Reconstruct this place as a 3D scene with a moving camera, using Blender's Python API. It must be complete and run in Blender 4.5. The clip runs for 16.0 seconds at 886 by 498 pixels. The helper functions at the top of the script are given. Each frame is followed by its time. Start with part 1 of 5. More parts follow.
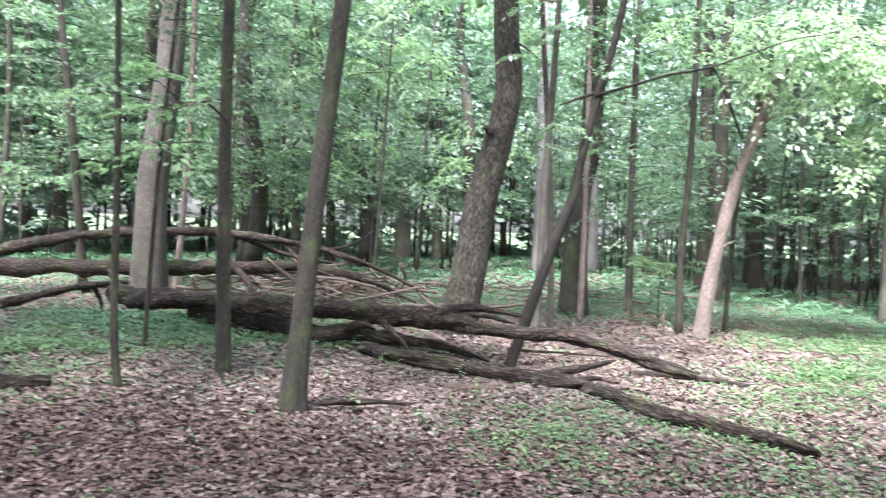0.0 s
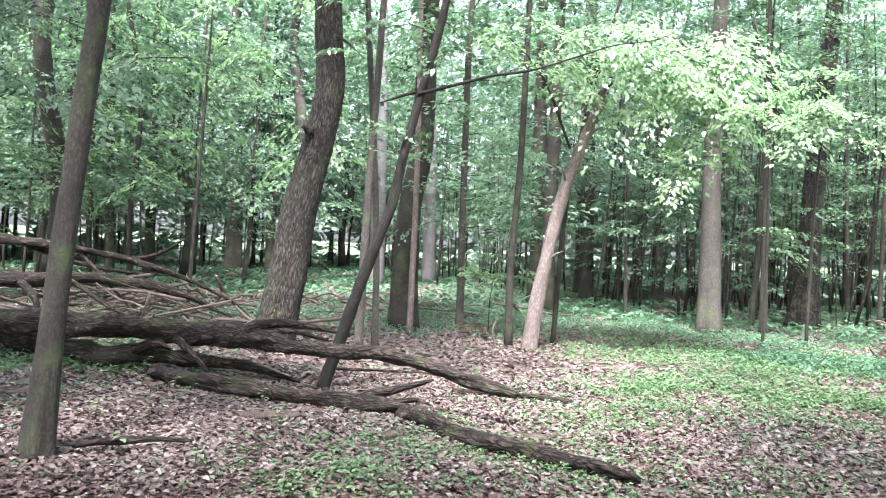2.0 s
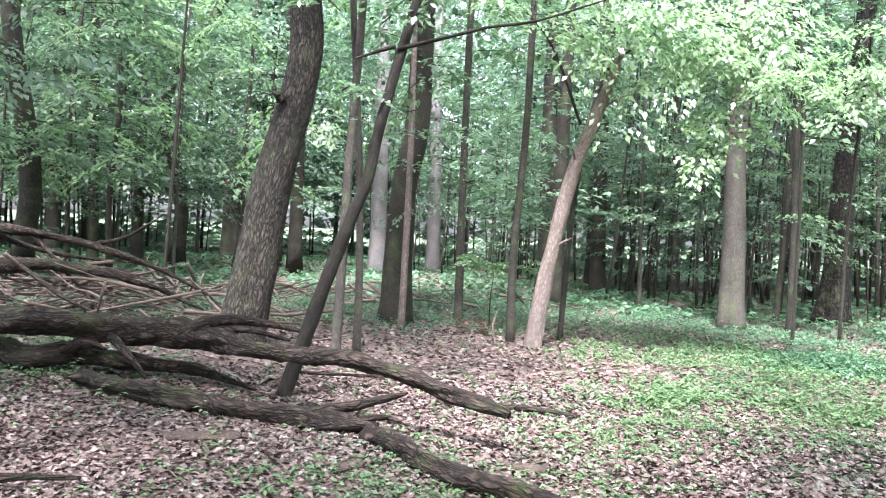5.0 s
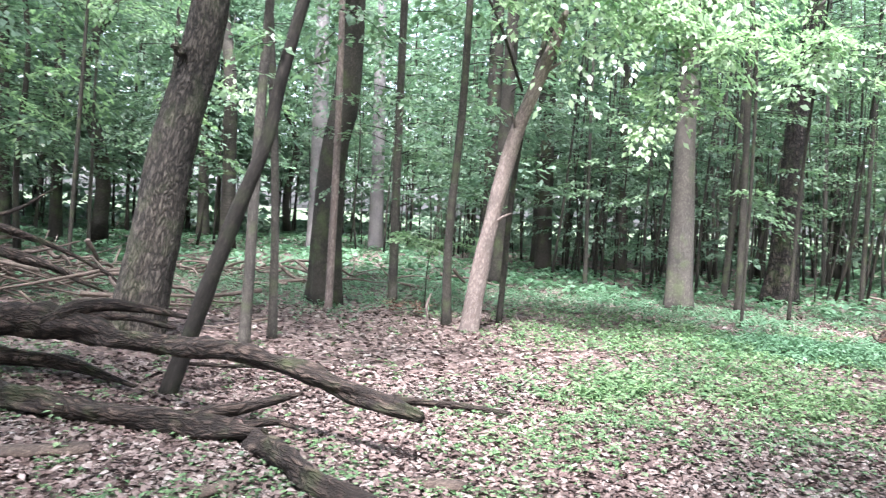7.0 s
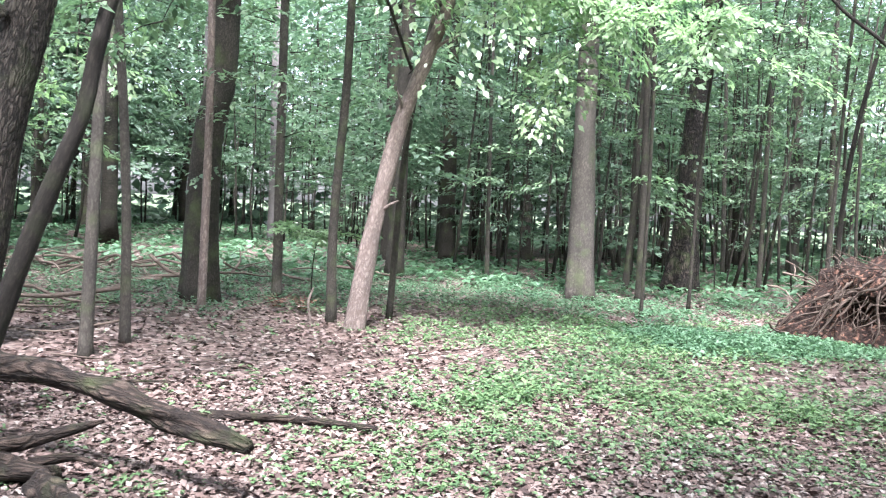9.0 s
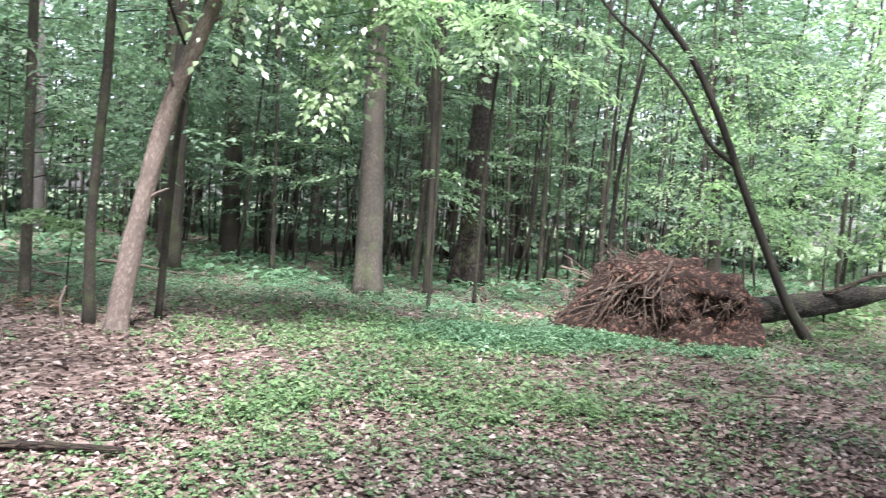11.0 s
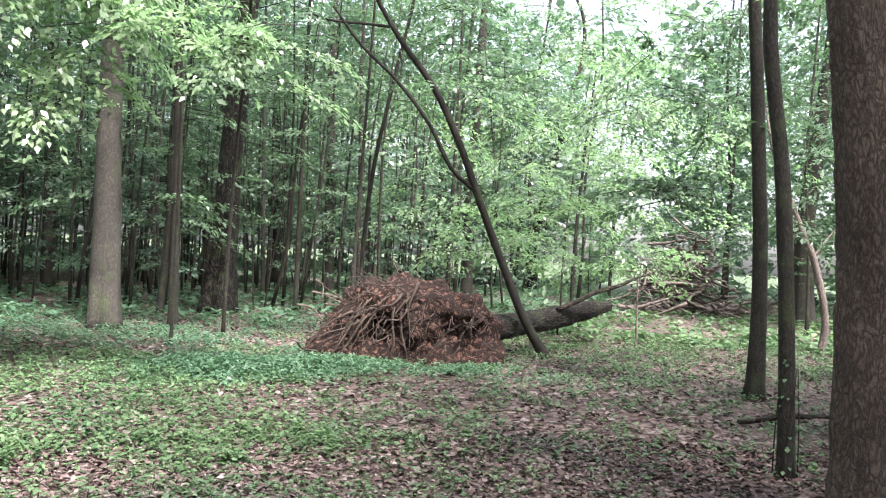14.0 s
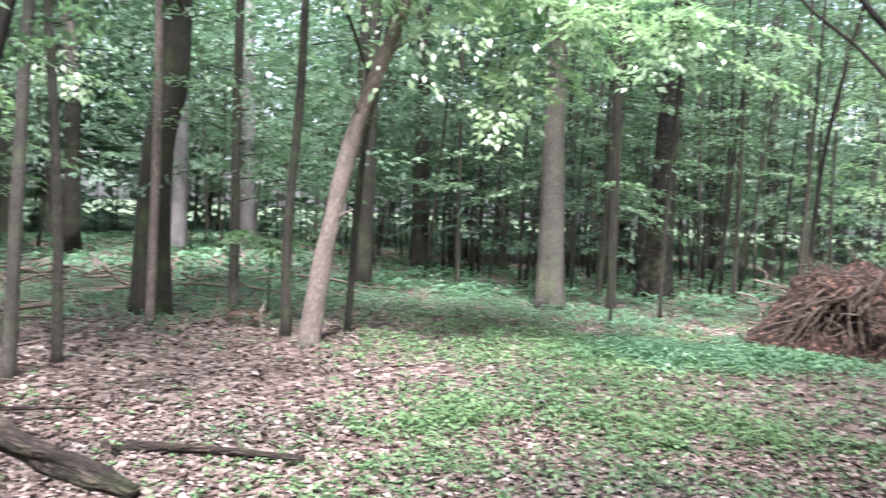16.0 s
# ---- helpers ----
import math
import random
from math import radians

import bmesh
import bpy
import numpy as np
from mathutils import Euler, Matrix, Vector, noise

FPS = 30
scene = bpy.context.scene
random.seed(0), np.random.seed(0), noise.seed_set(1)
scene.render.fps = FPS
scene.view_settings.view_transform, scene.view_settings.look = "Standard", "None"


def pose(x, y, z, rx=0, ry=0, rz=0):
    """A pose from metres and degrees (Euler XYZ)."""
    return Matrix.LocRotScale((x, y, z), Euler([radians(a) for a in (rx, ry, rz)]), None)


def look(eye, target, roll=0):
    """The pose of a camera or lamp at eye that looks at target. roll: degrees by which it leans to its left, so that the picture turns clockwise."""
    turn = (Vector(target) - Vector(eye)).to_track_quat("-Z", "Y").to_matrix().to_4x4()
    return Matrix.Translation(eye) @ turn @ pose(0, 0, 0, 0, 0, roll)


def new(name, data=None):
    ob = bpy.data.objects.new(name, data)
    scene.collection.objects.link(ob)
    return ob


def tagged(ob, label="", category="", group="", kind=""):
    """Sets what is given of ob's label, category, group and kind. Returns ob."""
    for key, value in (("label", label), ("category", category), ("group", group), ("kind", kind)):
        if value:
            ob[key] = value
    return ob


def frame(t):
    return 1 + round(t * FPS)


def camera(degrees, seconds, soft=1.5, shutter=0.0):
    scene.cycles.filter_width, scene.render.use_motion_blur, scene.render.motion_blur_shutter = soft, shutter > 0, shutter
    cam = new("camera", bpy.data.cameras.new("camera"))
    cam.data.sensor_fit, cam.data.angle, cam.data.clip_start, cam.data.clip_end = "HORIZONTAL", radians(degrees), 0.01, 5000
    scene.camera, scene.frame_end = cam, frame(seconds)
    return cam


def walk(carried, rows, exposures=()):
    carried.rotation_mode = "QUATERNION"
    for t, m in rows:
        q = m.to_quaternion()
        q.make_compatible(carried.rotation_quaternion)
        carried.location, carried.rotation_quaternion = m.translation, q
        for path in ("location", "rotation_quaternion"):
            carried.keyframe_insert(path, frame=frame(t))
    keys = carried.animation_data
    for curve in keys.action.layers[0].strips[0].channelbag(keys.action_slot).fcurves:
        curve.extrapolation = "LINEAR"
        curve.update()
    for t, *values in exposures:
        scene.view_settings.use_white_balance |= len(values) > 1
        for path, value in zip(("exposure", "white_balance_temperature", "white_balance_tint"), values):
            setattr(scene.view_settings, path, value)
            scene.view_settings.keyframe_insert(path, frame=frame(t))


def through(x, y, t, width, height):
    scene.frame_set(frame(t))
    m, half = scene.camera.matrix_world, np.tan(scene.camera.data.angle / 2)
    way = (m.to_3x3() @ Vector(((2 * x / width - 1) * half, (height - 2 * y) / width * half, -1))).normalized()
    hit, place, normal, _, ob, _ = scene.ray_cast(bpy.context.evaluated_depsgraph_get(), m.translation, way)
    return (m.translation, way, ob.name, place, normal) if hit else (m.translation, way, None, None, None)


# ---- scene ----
cam = camera(57.9, 16.0, soft=1.2, shutter=0.35)
PATH = [
    (0.0, look((0.000, 0.000, 1.530), (-0.000, 9.997, 1.272), 2.69)),
    (0.5, look((0.088, 0.233, 1.499), (1.192, 10.166, 1.149), 3.06)),
    (1.0, look((0.107, 0.493, 1.519), (1.873, 10.334, 1.343), 1.94)),
    (1.5, look((0.215, 0.628, 1.506), (2.264, 10.414, 1.278), 2.05)),
    (2.0, look((0.399, 0.768, 1.520), (2.309, 10.584, 1.488), 3.08)),
    (2.5, look((0.462, 0.926, 1.499), (2.143, 10.783, 1.336), 3.52)),
    (3.0, look((0.472, 1.163, 1.506), (2.147, 11.020, 1.329), 3.68)),
    (3.5, look((0.508, 1.361, 1.494), (2.220, 11.211, 1.282), 3.28)),
    (4.0, look((0.656, 1.578, 1.495), (2.402, 11.422, 1.275), 3.34)),
    (6.5, look((1.262, 2.809, 1.471), (3.184, 12.622, 1.357), 3.59)),
    (7.0, look((1.406, 2.993, 1.453), (3.787, 12.696, 1.041), 3.65)),
    (7.5, look((1.546, 3.195, 1.469), (4.342, 12.788, 1.085), 3.99)),
    (8.0, look((1.693, 3.320, 1.460), (4.793, 12.819, 1.045), 3.56)),
    (10.5, look((2.282, 4.059, 1.467), (7.026, 12.848, 0.957), 4.62)),
    (11.0, look((2.307, 4.037, 1.457), (7.984, 12.260, 1.061), 4.32)),
    (11.5, look((2.434, 3.985, 1.497), (8.414, 11.992, 1.153), 3.91)),
    (12.0, look((2.464, 3.968, 1.500), (8.515, 11.924, 1.193), 3.75)),
    (12.5, look((2.490, 3.953, 1.516), (8.904, 11.622, 1.309), 3.68)),
    (13.0, look((2.536, 3.944, 1.503), (9.623, 10.999, 1.440), 3.60)),
    (13.5, look((2.542, 3.943, 1.505), (10.057, 10.541, 1.517), 3.50)),
    (14.0, look((2.546, 3.927, 1.506), (10.324, 10.212, 1.586), 3.40)),
    (14.5, look((2.528, 3.902, 1.500), (9.979, 10.568, 1.307), 3.10)),
    (15.0, look((2.482, 3.934, 1.518), (9.123, 11.404, 1.232), 3.23)),
    (15.5, look((2.466, 3.946, 1.530), (7.641, 12.495, 1.151), 3.34)),
    (16.0, look((2.459, 3.937, 1.531), (6.033, 13.267, 1.113), 3.08)),
]
walk(cam, PATH, exposures=[(0.0, 2.95, 6000, 16), (4.0, 2.8, 6000, 16), (8.0, 2.75, 5950, 16), (10.5, 2.45, 6150, 16), (11.2, 2.27, 6250, 15), (13.0, 2.08, 6350, 15), (14.0, 2.18, 6350, 16), (15.5, 2.2, 6200, 15), (16.0, 2.45, 6050, 16)])

# ---- sky and sun: bright hazy day, light falling through gaps in the canopy ----
SUN_AZ, SUN_EL = radians(200), radians(62)
world = bpy.data.worlds.new("sky")
scene.world = world
world.use_nodes = True
wn, wl = world.node_tree.nodes, world.node_tree.links
sky = wn.new("ShaderNodeTexSky")
sky.sky_type, sky.sun_disc = "NISHITA", False
sky.sun_elevation, sky.sun_rotation = SUN_EL, SUN_AZ
sky.air_density, sky.dust_density, sky.ozone_density = 1.0, 4.0, 1.0
pale = wn.new("ShaderNodeHueSaturation")
pale.inputs["Saturation"].default_value = 0.5
wl.new(sky.outputs[0], pale.inputs["Color"])
wl.new(pale.outputs[0], wn["Background"].inputs["Color"])
wn["Background"].inputs["Strength"].default_value = 0.15
sun_data = bpy.data.lights.new("sun", "SUN")
sun_data.energy, sun_data.angle, sun_data.color = 4.2, radians(9), (1.0, 0.97, 0.93)
sun = new("sun", sun_data)
toward = Vector((math.sin(SUN_AZ) * math.cos(SUN_EL), math.cos(SUN_AZ) * math.cos(SUN_EL), math.sin(SUN_EL)))
sun.matrix_world = look(toward * 60, (0, 0, 0))

# ---- small tools ----
rng = np.random.default_rng(7)


def lattice(seed):
    return np.random.default_rng(seed).random((256, 256))


LAT = lattice(3)


def vnoise(x, y, size=1.0, shift=0):
    """Smooth noise from 0 to 1 over the plane, with features of that size."""
    x, y = np.asarray(x, float) / size + 17.3 * shift + 500, np.asarray(y, float) / size + 9.1 * shift + 500
    i, j = np.floor(x).astype(int), np.floor(y).astype(int)
    u, v = x - i, y - j
    u, v = u * u * (3 - 2 * u), v * v * (3 - 2 * v)
    a, b = LAT[i % 256, j % 256], LAT[(i + 1) % 256, j % 256]
    c, d = LAT[i % 256, (j + 1) % 256], LAT[(i + 1) % 256, (j + 1) % 256]
    return (a * (1 - u) + b * u) * (1 - v) + (c * (1 - u) + d * u) * v


def bump_at(x, y, cx, cy, rx, ry):
    return np.exp(-((x - cx) / rx) ** 2 - ((y - cy) / ry) ** 2)


def ground_z(x, y):
    x, y = np.asarray(x, float), np.asarray(y, float)
    z = -0.16 * bump_at(x, y, 3.4, 13, 3.5, 4.5) - 0.10 * bump_at(x, y, 13, 14, 7, 7) - 0.06 * bump_at(x, y, 1.5, 8, 3, 2.5)
    near = np.exp(-((x - 5) / 30) ** 2 - ((y - 10) / 30) ** 2)
    return z + near * (0.05 * (vnoise(x, y, 1.3) - 0.5) + 0.025 * (vnoise(x, y, 0.35, 2) - 0.5))


def gz(x, y):
    return float(ground_z(x, y))


def mesh_of(name, verts, faces, mat, smooth=True):
    me = bpy.data.meshes.new(name)
    verts = np.asarray(verts, float)
    me.from_pydata(verts[:, :3].tolist(), [], faces)
    grain = me.attributes.new("grain", "FLOAT_VECTOR", "POINT")
    grain.data.foreach_set("vector", np.ascontiguousarray(verts[:, -3:], dtype=np.float32).ravel())
    me.materials.append(mat)
    if smooth:
        me.polygons.foreach_set("use_smooth", [True] * len(me.polygons))
    me.update()
    return me


def quads_of(name, quads, mat):
    """One mesh of loose four-cornered pieces, from an array of N x 4 corners."""
    n = len(quads)
    me = bpy.data.meshes.new(name)
    me.vertices.add(4 * n)
    me.vertices.foreach_set("co", np.ascontiguousarray(quads, dtype=np.float32).ravel())
    me.loops.add(4 * n)
    me.loops.foreach_set("vertex_index", np.arange(4 * n, dtype=np.int32))
    me.polygons.add(n)
    me.polygons.foreach_set("loop_start", np.arange(0, 4 * n, 4, dtype=np.int32))
    me.materials.append(mat)
    me.update(calc_edges=True)
    return me


def put(name, me, parent=None, label="", at=None):
    ob = new(name, me)
    if parent is not None:
        ob.parent = parent
    if at is not None:
        ob.matrix_basis = at
    if label:
        tagged(ob, label)
    return ob


def thing(name, label, category, group="", kind="", at=(0, 0, 0)):
    ob = new(name)
    ob.empty_display_size = 0.2
    ob.location = at
    return tagged(ob, label, category, group, kind)


def unit(v):
    return v / np.maximum(np.linalg.norm(v, axis=-1, keepdims=True), 1e-9)


def curve_points(pts, radii, n):
    """A smooth line through the points, n samples, with radii."""
    p, r = np.array(pts, float), np.array(radii, float)
    d = np.concatenate([[0], np.cumsum(np.linalg.norm(np.diff(p, axis=0), axis=1))])
    s = np.linspace(0, d[-1], n)
    m = np.zeros_like(p)
    m[1:-1] = (p[2:] - p[:-2]) / (d[2:] - d[:-2])[:, None]
    m[0], m[-1] = (p[1] - p[0]) / d[1], (p[-1] - p[-2]) / (d[-1] - d[-2])
    k = np.clip(np.searchsorted(d, s, "right") - 1, 0, len(d) - 2)
    h = (d[k + 1] - d[k])[:, None]
    u = ((s - d[k]) / (d[k + 1] - d[k]))[:, None]
    q = (2 * u**3 - 3 * u**2 + 1) * p[k] + (u**3 - 2 * u**2 + u) * h * m[k] + (3 * u**2 - 2 * u**3) * p[k + 1] + (u**3 - u**2) * h * m[k + 1]
    return q, np.interp(s, d, r), s


def tube(pts, radii, rings=12, segs=10, flare=0.0, rough=0.06, ridge=0.0, seed=0, wobble=0.0, lobes=16, knots=0.0):
    """A round limb along a line: flare widens its foot in lobes, ridge furrows its bark, rough makes it uneven."""
    q, r, s = curve_points(pts, radii, rings)
    if wobble:
        q = q + wobble * np.stack([vnoise(s, s * 0 + k, 0.5, seed + k) - 0.5 for k in range(3)], -1)
    t = unit(np.gradient(q, axis=0))
    ref = np.array([1.0, 0, 0]) if abs(t[:, 2]).mean() > 0.6 else np.array([0, 0, 1.0])
    a = unit(np.cross(t, ref))
    b = np.cross(t, a)
    th = np.linspace(0, 2 * np.pi, segs, endpoint=False)
    T, S = np.meshgrid(th, s)
    rad = np.repeat(r[:, None], segs, 1)
    mean = r.mean()
    rad = rad * (1 + rough * 2 * (vnoise(np.cos(T) * 1.5 + seed, S / max(mean * 5, 0.05) + np.sin(T) * 1.5, 1.0, seed) - 0.5))
    if ridge:
        w = vnoise(T * lobes / (2 * np.pi) * 2 + 1.2 * (vnoise(T, S, 0.25, seed) - 0.5), S * 6.5, 1.0, seed + 5)
        rad = rad * (1 + ridge * (np.abs(w - 0.5) * 2 - 0.4))
    if knots:
        k1 = vnoise(np.cos(T) * 0.9 + 3 * seed, S / 0.30 + np.sin(T) * 0.9, 1.0, seed + 3) - 0.5
        k2 = vnoise(np.cos(T) * 2.2 + seed, S / 0.11 + np.sin(T) * 2.2, 1.0, seed + 4) - 0.5
        rad = rad * (1 + knots * (0.9 * k1 + 0.5 * k2))
        tip = np.clip((S[-1, 0] - S) / (6 * r[-1] + 1e-6), 0, 1)
        rad = rad * (0.55 + 0.45 * np.clip(tip + 0.7 * vnoise(T * 2.0, S * 0 + seed, 1.0, 9), 0, 1))
    if flare:
        up = np.exp(-S / (r[0] * 2.6))
        rad = rad * (1 + flare * up * (0.55 + 0.45 * np.cos(4 * T + seed) + 0.3 * np.cos(7 * T + 2 * seed)))
    V = q[:, None, :] + rad[..., None] * (np.cos(T)[..., None] * a[:, None, :] + np.sin(T)[..., None] * b[:, None, :])
    # the last three numbers run along the grain: round the limb, then its length
    grain = np.stack([r[:, None] * np.cos(T), r[:, None] * np.sin(T), S + seed * 3.7], -1)
    verts = np.concatenate([V, grain], -1).reshape(-1, 6)
    i = np.arange(rings - 1)[:, None] * segs
    j = np.arange(segs)[None, :]
    f = np.stack([i + j, i + (j + 1) % segs, i + segs + (j + 1) % segs, i + segs + j], -1).reshape(-1, 4)
    faces = f.tolist()
    faces.append(list(range(segs))[::-1])
    faces.append([(rings - 1) * segs + k for k in range(segs)])
    return verts, faces


def join(parts):
    vs, fs, n = [], [], 0
    for v, f in parts:
        vs.append(v)
        fs += [[i + n for i in face] for face in f]
        n += len(v)
    return np.concatenate(vs), fs


def leaf_quads(c, d, n, size, width=0.5, fold=0.10):
    """Leaves as folded diamonds: centres, pointing ways, normals, lengths."""
    d = unit(d)
    s = unit(np.cross(n, d))
    n = np.cross(d, s)
    L = size[:, None]
    w = L * width / 2
    return np.stack([c - d * L / 2, c + s * w + n * L * fold + d * L * -0.05, c + d * L / 2 - n * L * fold * 0.6, c - s * w + n * L * fold + d * L * -0.05], 1)


def spray_leaves(r, origin, az, el, length, per, size, droop=0.35, spread=0.45, tilt=0.3):
    """Flat sprays of leaves on branches: arrays of origins, headings, lifts and lengths. Returns leaf quads and branch lines."""
    k = len(origin)
    fwd = np.stack([np.cos(az) * np.cos(el), np.sin(az) * np.cos(el), np.sin(el)], -1)
    side = np.stack([-np.sin(az), np.cos(az), 0 * az], -1)
    s = 0.12 + 0.88 * r.random((k, per)) ** 0.8
    # leaves stand in rows along side twigs
    s = np.round(s * 9) / 9 + r.normal(0, 0.025, (k, per))
    t = r.uniform(-1, 1, (k, per)) * spread * (1.05 - 0.6 * s)
    L = length[:, None]
    pos = origin[:, None, :] + fwd[:, None, :] * (L * (s + 0.35 * np.abs(t)))[..., None] + side[:, None, :] * (t * L)[..., None]
    pos[..., 2] += -droop * L * (s + np.abs(t) * 0.6) ** 2 + r.normal(0, 0.022, (k, per)) * L
    d = side[:, None, :] * (np.sign(t) * r.uniform(0.2, 1.0, (k, per)))[..., None] + fwd[:, None, :] * r.uniform(0.3, 1, (k, per))[..., None]
    d = d + r.normal(0, 0.25, d.shape)
    d[..., 2] -= 0.25
    # the blades lie in the drooping plane of their spray
    slope = np.clip(2 * droop * s - el[:, None], -0.4, 1.4)
    d[..., 2] -= 0.5 * slope
    n = fwd[:, None, :] * slope[..., None] * 0.9
    n[..., 2] += 1
    n = n + r.normal(0, tilt, n.shape)
    sz = size * r.uniform(0.65, 1.3, (k, per))
    quads = leaf_quads(pos.reshape(-1, 3), d.reshape(-1, 3), n.reshape(-1, 3), sz.ravel(), 0.52)
    lines = []
    for i in range(k):
        u = np.array([0, 0.35, 0.7, 1.0])[:, None]
        p = origin[i] + fwd[i] * u * length[i]
        p[:, 2] += -droop * length[i] * u[:, 0] ** 2
        lines.append(p)
    return quads, lines


# ---- materials ----
def nodes_of(name):
    m = bpy.data.materials.new(name)
    m.use_nodes = True
    nt = m.node_tree
    return m, nt, nt.nodes["Principled BSDF"], nt.nodes["Material Output"]


def ramp(nt, stops):
    n = nt.nodes.new("ShaderNodeValToRGB")
    e = n.color_ramp.elements
    while len(e) < len(stops):
        e.new(0.5)
    for el, (p, c) in zip(e, stops):
        el.position, el.color = p, (*c, 1)
    return n


def bark(name, dark, mid, light, ridge=18.0, stretch=0.16, depth=0.6, moss=0.0, rough=0.9, furrow=0.8):
    m, nt, b, out = nodes_of(name)
    N, K = nt.nodes.new, nt.links.new
    co = N("ShaderNodeAttribute")
    co.attribute_name = "grain"
    mp = N("ShaderNodeMapping")
    mp.inputs["Scale"].default_value = (1, 1, stretch)
    K(co.outputs["Vector"], mp.inputs["Vector"])
    wp = N("ShaderNodeTexNoise")
    wp.inputs["Scale"].default_value, wp.inputs["Detail"].default_value = ridge * 0.5, 3
    K(mp.outputs[0], wp.inputs["Vector"])
    bend = N("ShaderNodeMix")
    bend.data_type, bend.blend_type = "RGBA", "LINEAR_LIGHT"
    bend.inputs["Factor"].default_value = 2.0 / ridge
    K(mp.outputs[0], bend.inputs[6])
    K(wp.outputs["Color"], bend.inputs[7])
    ns = N("ShaderNodeTexNoise")
    ns.inputs["Scale"].default_value, ns.inputs["Detail"].default_value, ns.inputs["Roughness"].default_value = ridge * 1.6, 7, 0.72
    K(mp.outputs[0], ns.inputs["Vector"])
    vo = N("ShaderNodeTexVoronoi")
    vo.feature = "DISTANCE_TO_EDGE"
    vo.inputs["Scale"].default_value = ridge
    K(bend.outputs[2], vo.inputs["Vector"])
    big = N("ShaderNodeTexNoise")
    big.inputs["Scale"].default_value, big.inputs["Detail"].default_value = 2.2, 5
    K(co.outputs["Vector"], big.inputs["Vector"])
    edge = N("ShaderNodeMath")
    edge.operation, edge.use_clamp = "MULTIPLY", True
    edge.inputs[1].default_value = 3.5
    K(vo.outputs["Distance"], edge.inputs[0])
    soft = N("ShaderNodeMath")
    soft.operation = "MULTIPLY_ADD"
    soft.inputs[1].default_value, soft.inputs[2].default_value = furrow, 1 - furrow
    K(edge.outputs[0], soft.inputs[0])
    h = N("ShaderNodeMath")
    h.operation = "MULTIPLY"
    K(soft.outputs[0], h.inputs[0])
    K(ns.outputs["Fac"], h.inputs[1])
    cr = ramp(nt, [(0.08, dark), (0.36, mid), (0.66, light)])
    K(h.outputs[0], cr.inputs["Fac"])
    blot = N("ShaderNodeMix")
    blot.data_type, blot.blend_type = "RGBA", "MULTIPLY"
    blot.inputs["Factor"].default_value = 0.7
    br = ramp(nt, [(0.3, (0.55, 0.55, 0.55)), (0.7, (1.25, 1.2, 1.15))])
    K(big.outputs["Fac"], br.inputs["Fac"])
    K(cr.outputs[0], blot.inputs[6])
    K(br.outputs[0], blot.inputs[7])
    col = blot.outputs[2]
    if moss:
        mm = N("ShaderNodeMix")
        mm.data_type = "RGBA"
        mr = ramp(nt, [(0.52, (0, 0, 0)), (0.7, (moss, moss, moss))])
        n2 = N("ShaderNodeTexNoise")
        n2.inputs["Scale"].default_value, n2.inputs["Detail"].default_value = 3.5, 6
        K(co.outputs["Vector"], n2.inputs["Vector"])
        K(n2.outputs["Fac"], mr.inputs["Fac"])
        K(mr.outputs[0], mm.inputs["Factor"])
        K(col, mm.inputs[6])
        mm.inputs[7].default_value = (0.07, 0.10, 0.035, 1)
        col = mm.outputs[2]
    K(col, b.inputs["Base Color"])
    b.inputs["Roughness"].default_value = rough
    b.inputs["Specular IOR Level"].default_value = 0.25
    bp = N("ShaderNodeBump")
    bp.inputs["Strength"].default_value, bp.inputs["Distance"].default_value = depth, 0.03
    K(h.outputs[0], bp.inputs["Height"])
    K(bp.outputs[0], b.inputs["Normal"])
    return m


def leaf_mat(name, colours, through=0.4, rough=0.5, gloss=0.55):
    m, nt, b, out = nodes_of(name)
    N, K = nt.nodes.new, nt.links.new
    g = N("ShaderNodeNewGeometry")
    cr = ramp(nt, colours)
    K(g.outputs["Random Per Island"], cr.inputs["Fac"])
    co = N("ShaderNodeNewGeometry")
    ns = N("ShaderNodeTexNoise")
    ns.inputs["Scale"].default_value, ns.inputs["Detail"].default_value = 0.5, 2
    K(co.outputs["Position"], ns.inputs["Vector"])
    vr = ramp(nt, [(0.3, (0.72, 0.78, 0.75)), (0.7, (1.2, 1.15, 1.1))])
    K(ns.outputs["Fac"], vr.inputs["Fac"])
    mx = N("ShaderNodeMix")
    mx.data_type, mx.blend_type = "RGBA", "MULTIPLY"
    mx.inputs["Factor"].default_value = 1
    K(cr.outputs[0], mx.inputs[6])
    K(vr.outputs[0], mx.inputs[7])
    K(mx.outputs[2], b.inputs["Base Color"])
    b.inputs["Roughness"].default_value = rough
    b.inputs["Specular IOR Level"].default_value = gloss
    if through:
        tr = N("ShaderNodeBsdfTranslucent")
        tint = N("ShaderNodeMix")
        tint.data_type, tint.blend_type = "RGBA", "MULTIPLY"
        tint.inputs["Factor"].default_value = 1
        tint.inputs[7].default_value = (1.0, 1.2, 0.92, 1)
        K(mx.outputs[2], tint.inputs[6])
        K(tint.outputs[2], tr.inputs["Color"])
        ms = N("ShaderNodeMixShader")
        ms.inputs[0].default_value = through
        K(b.outputs[0], ms.inputs[1])
        K(tr.outputs[0], ms.inputs[2])
        K(ms.outputs[0], out.inputs["Surface"])
    return m


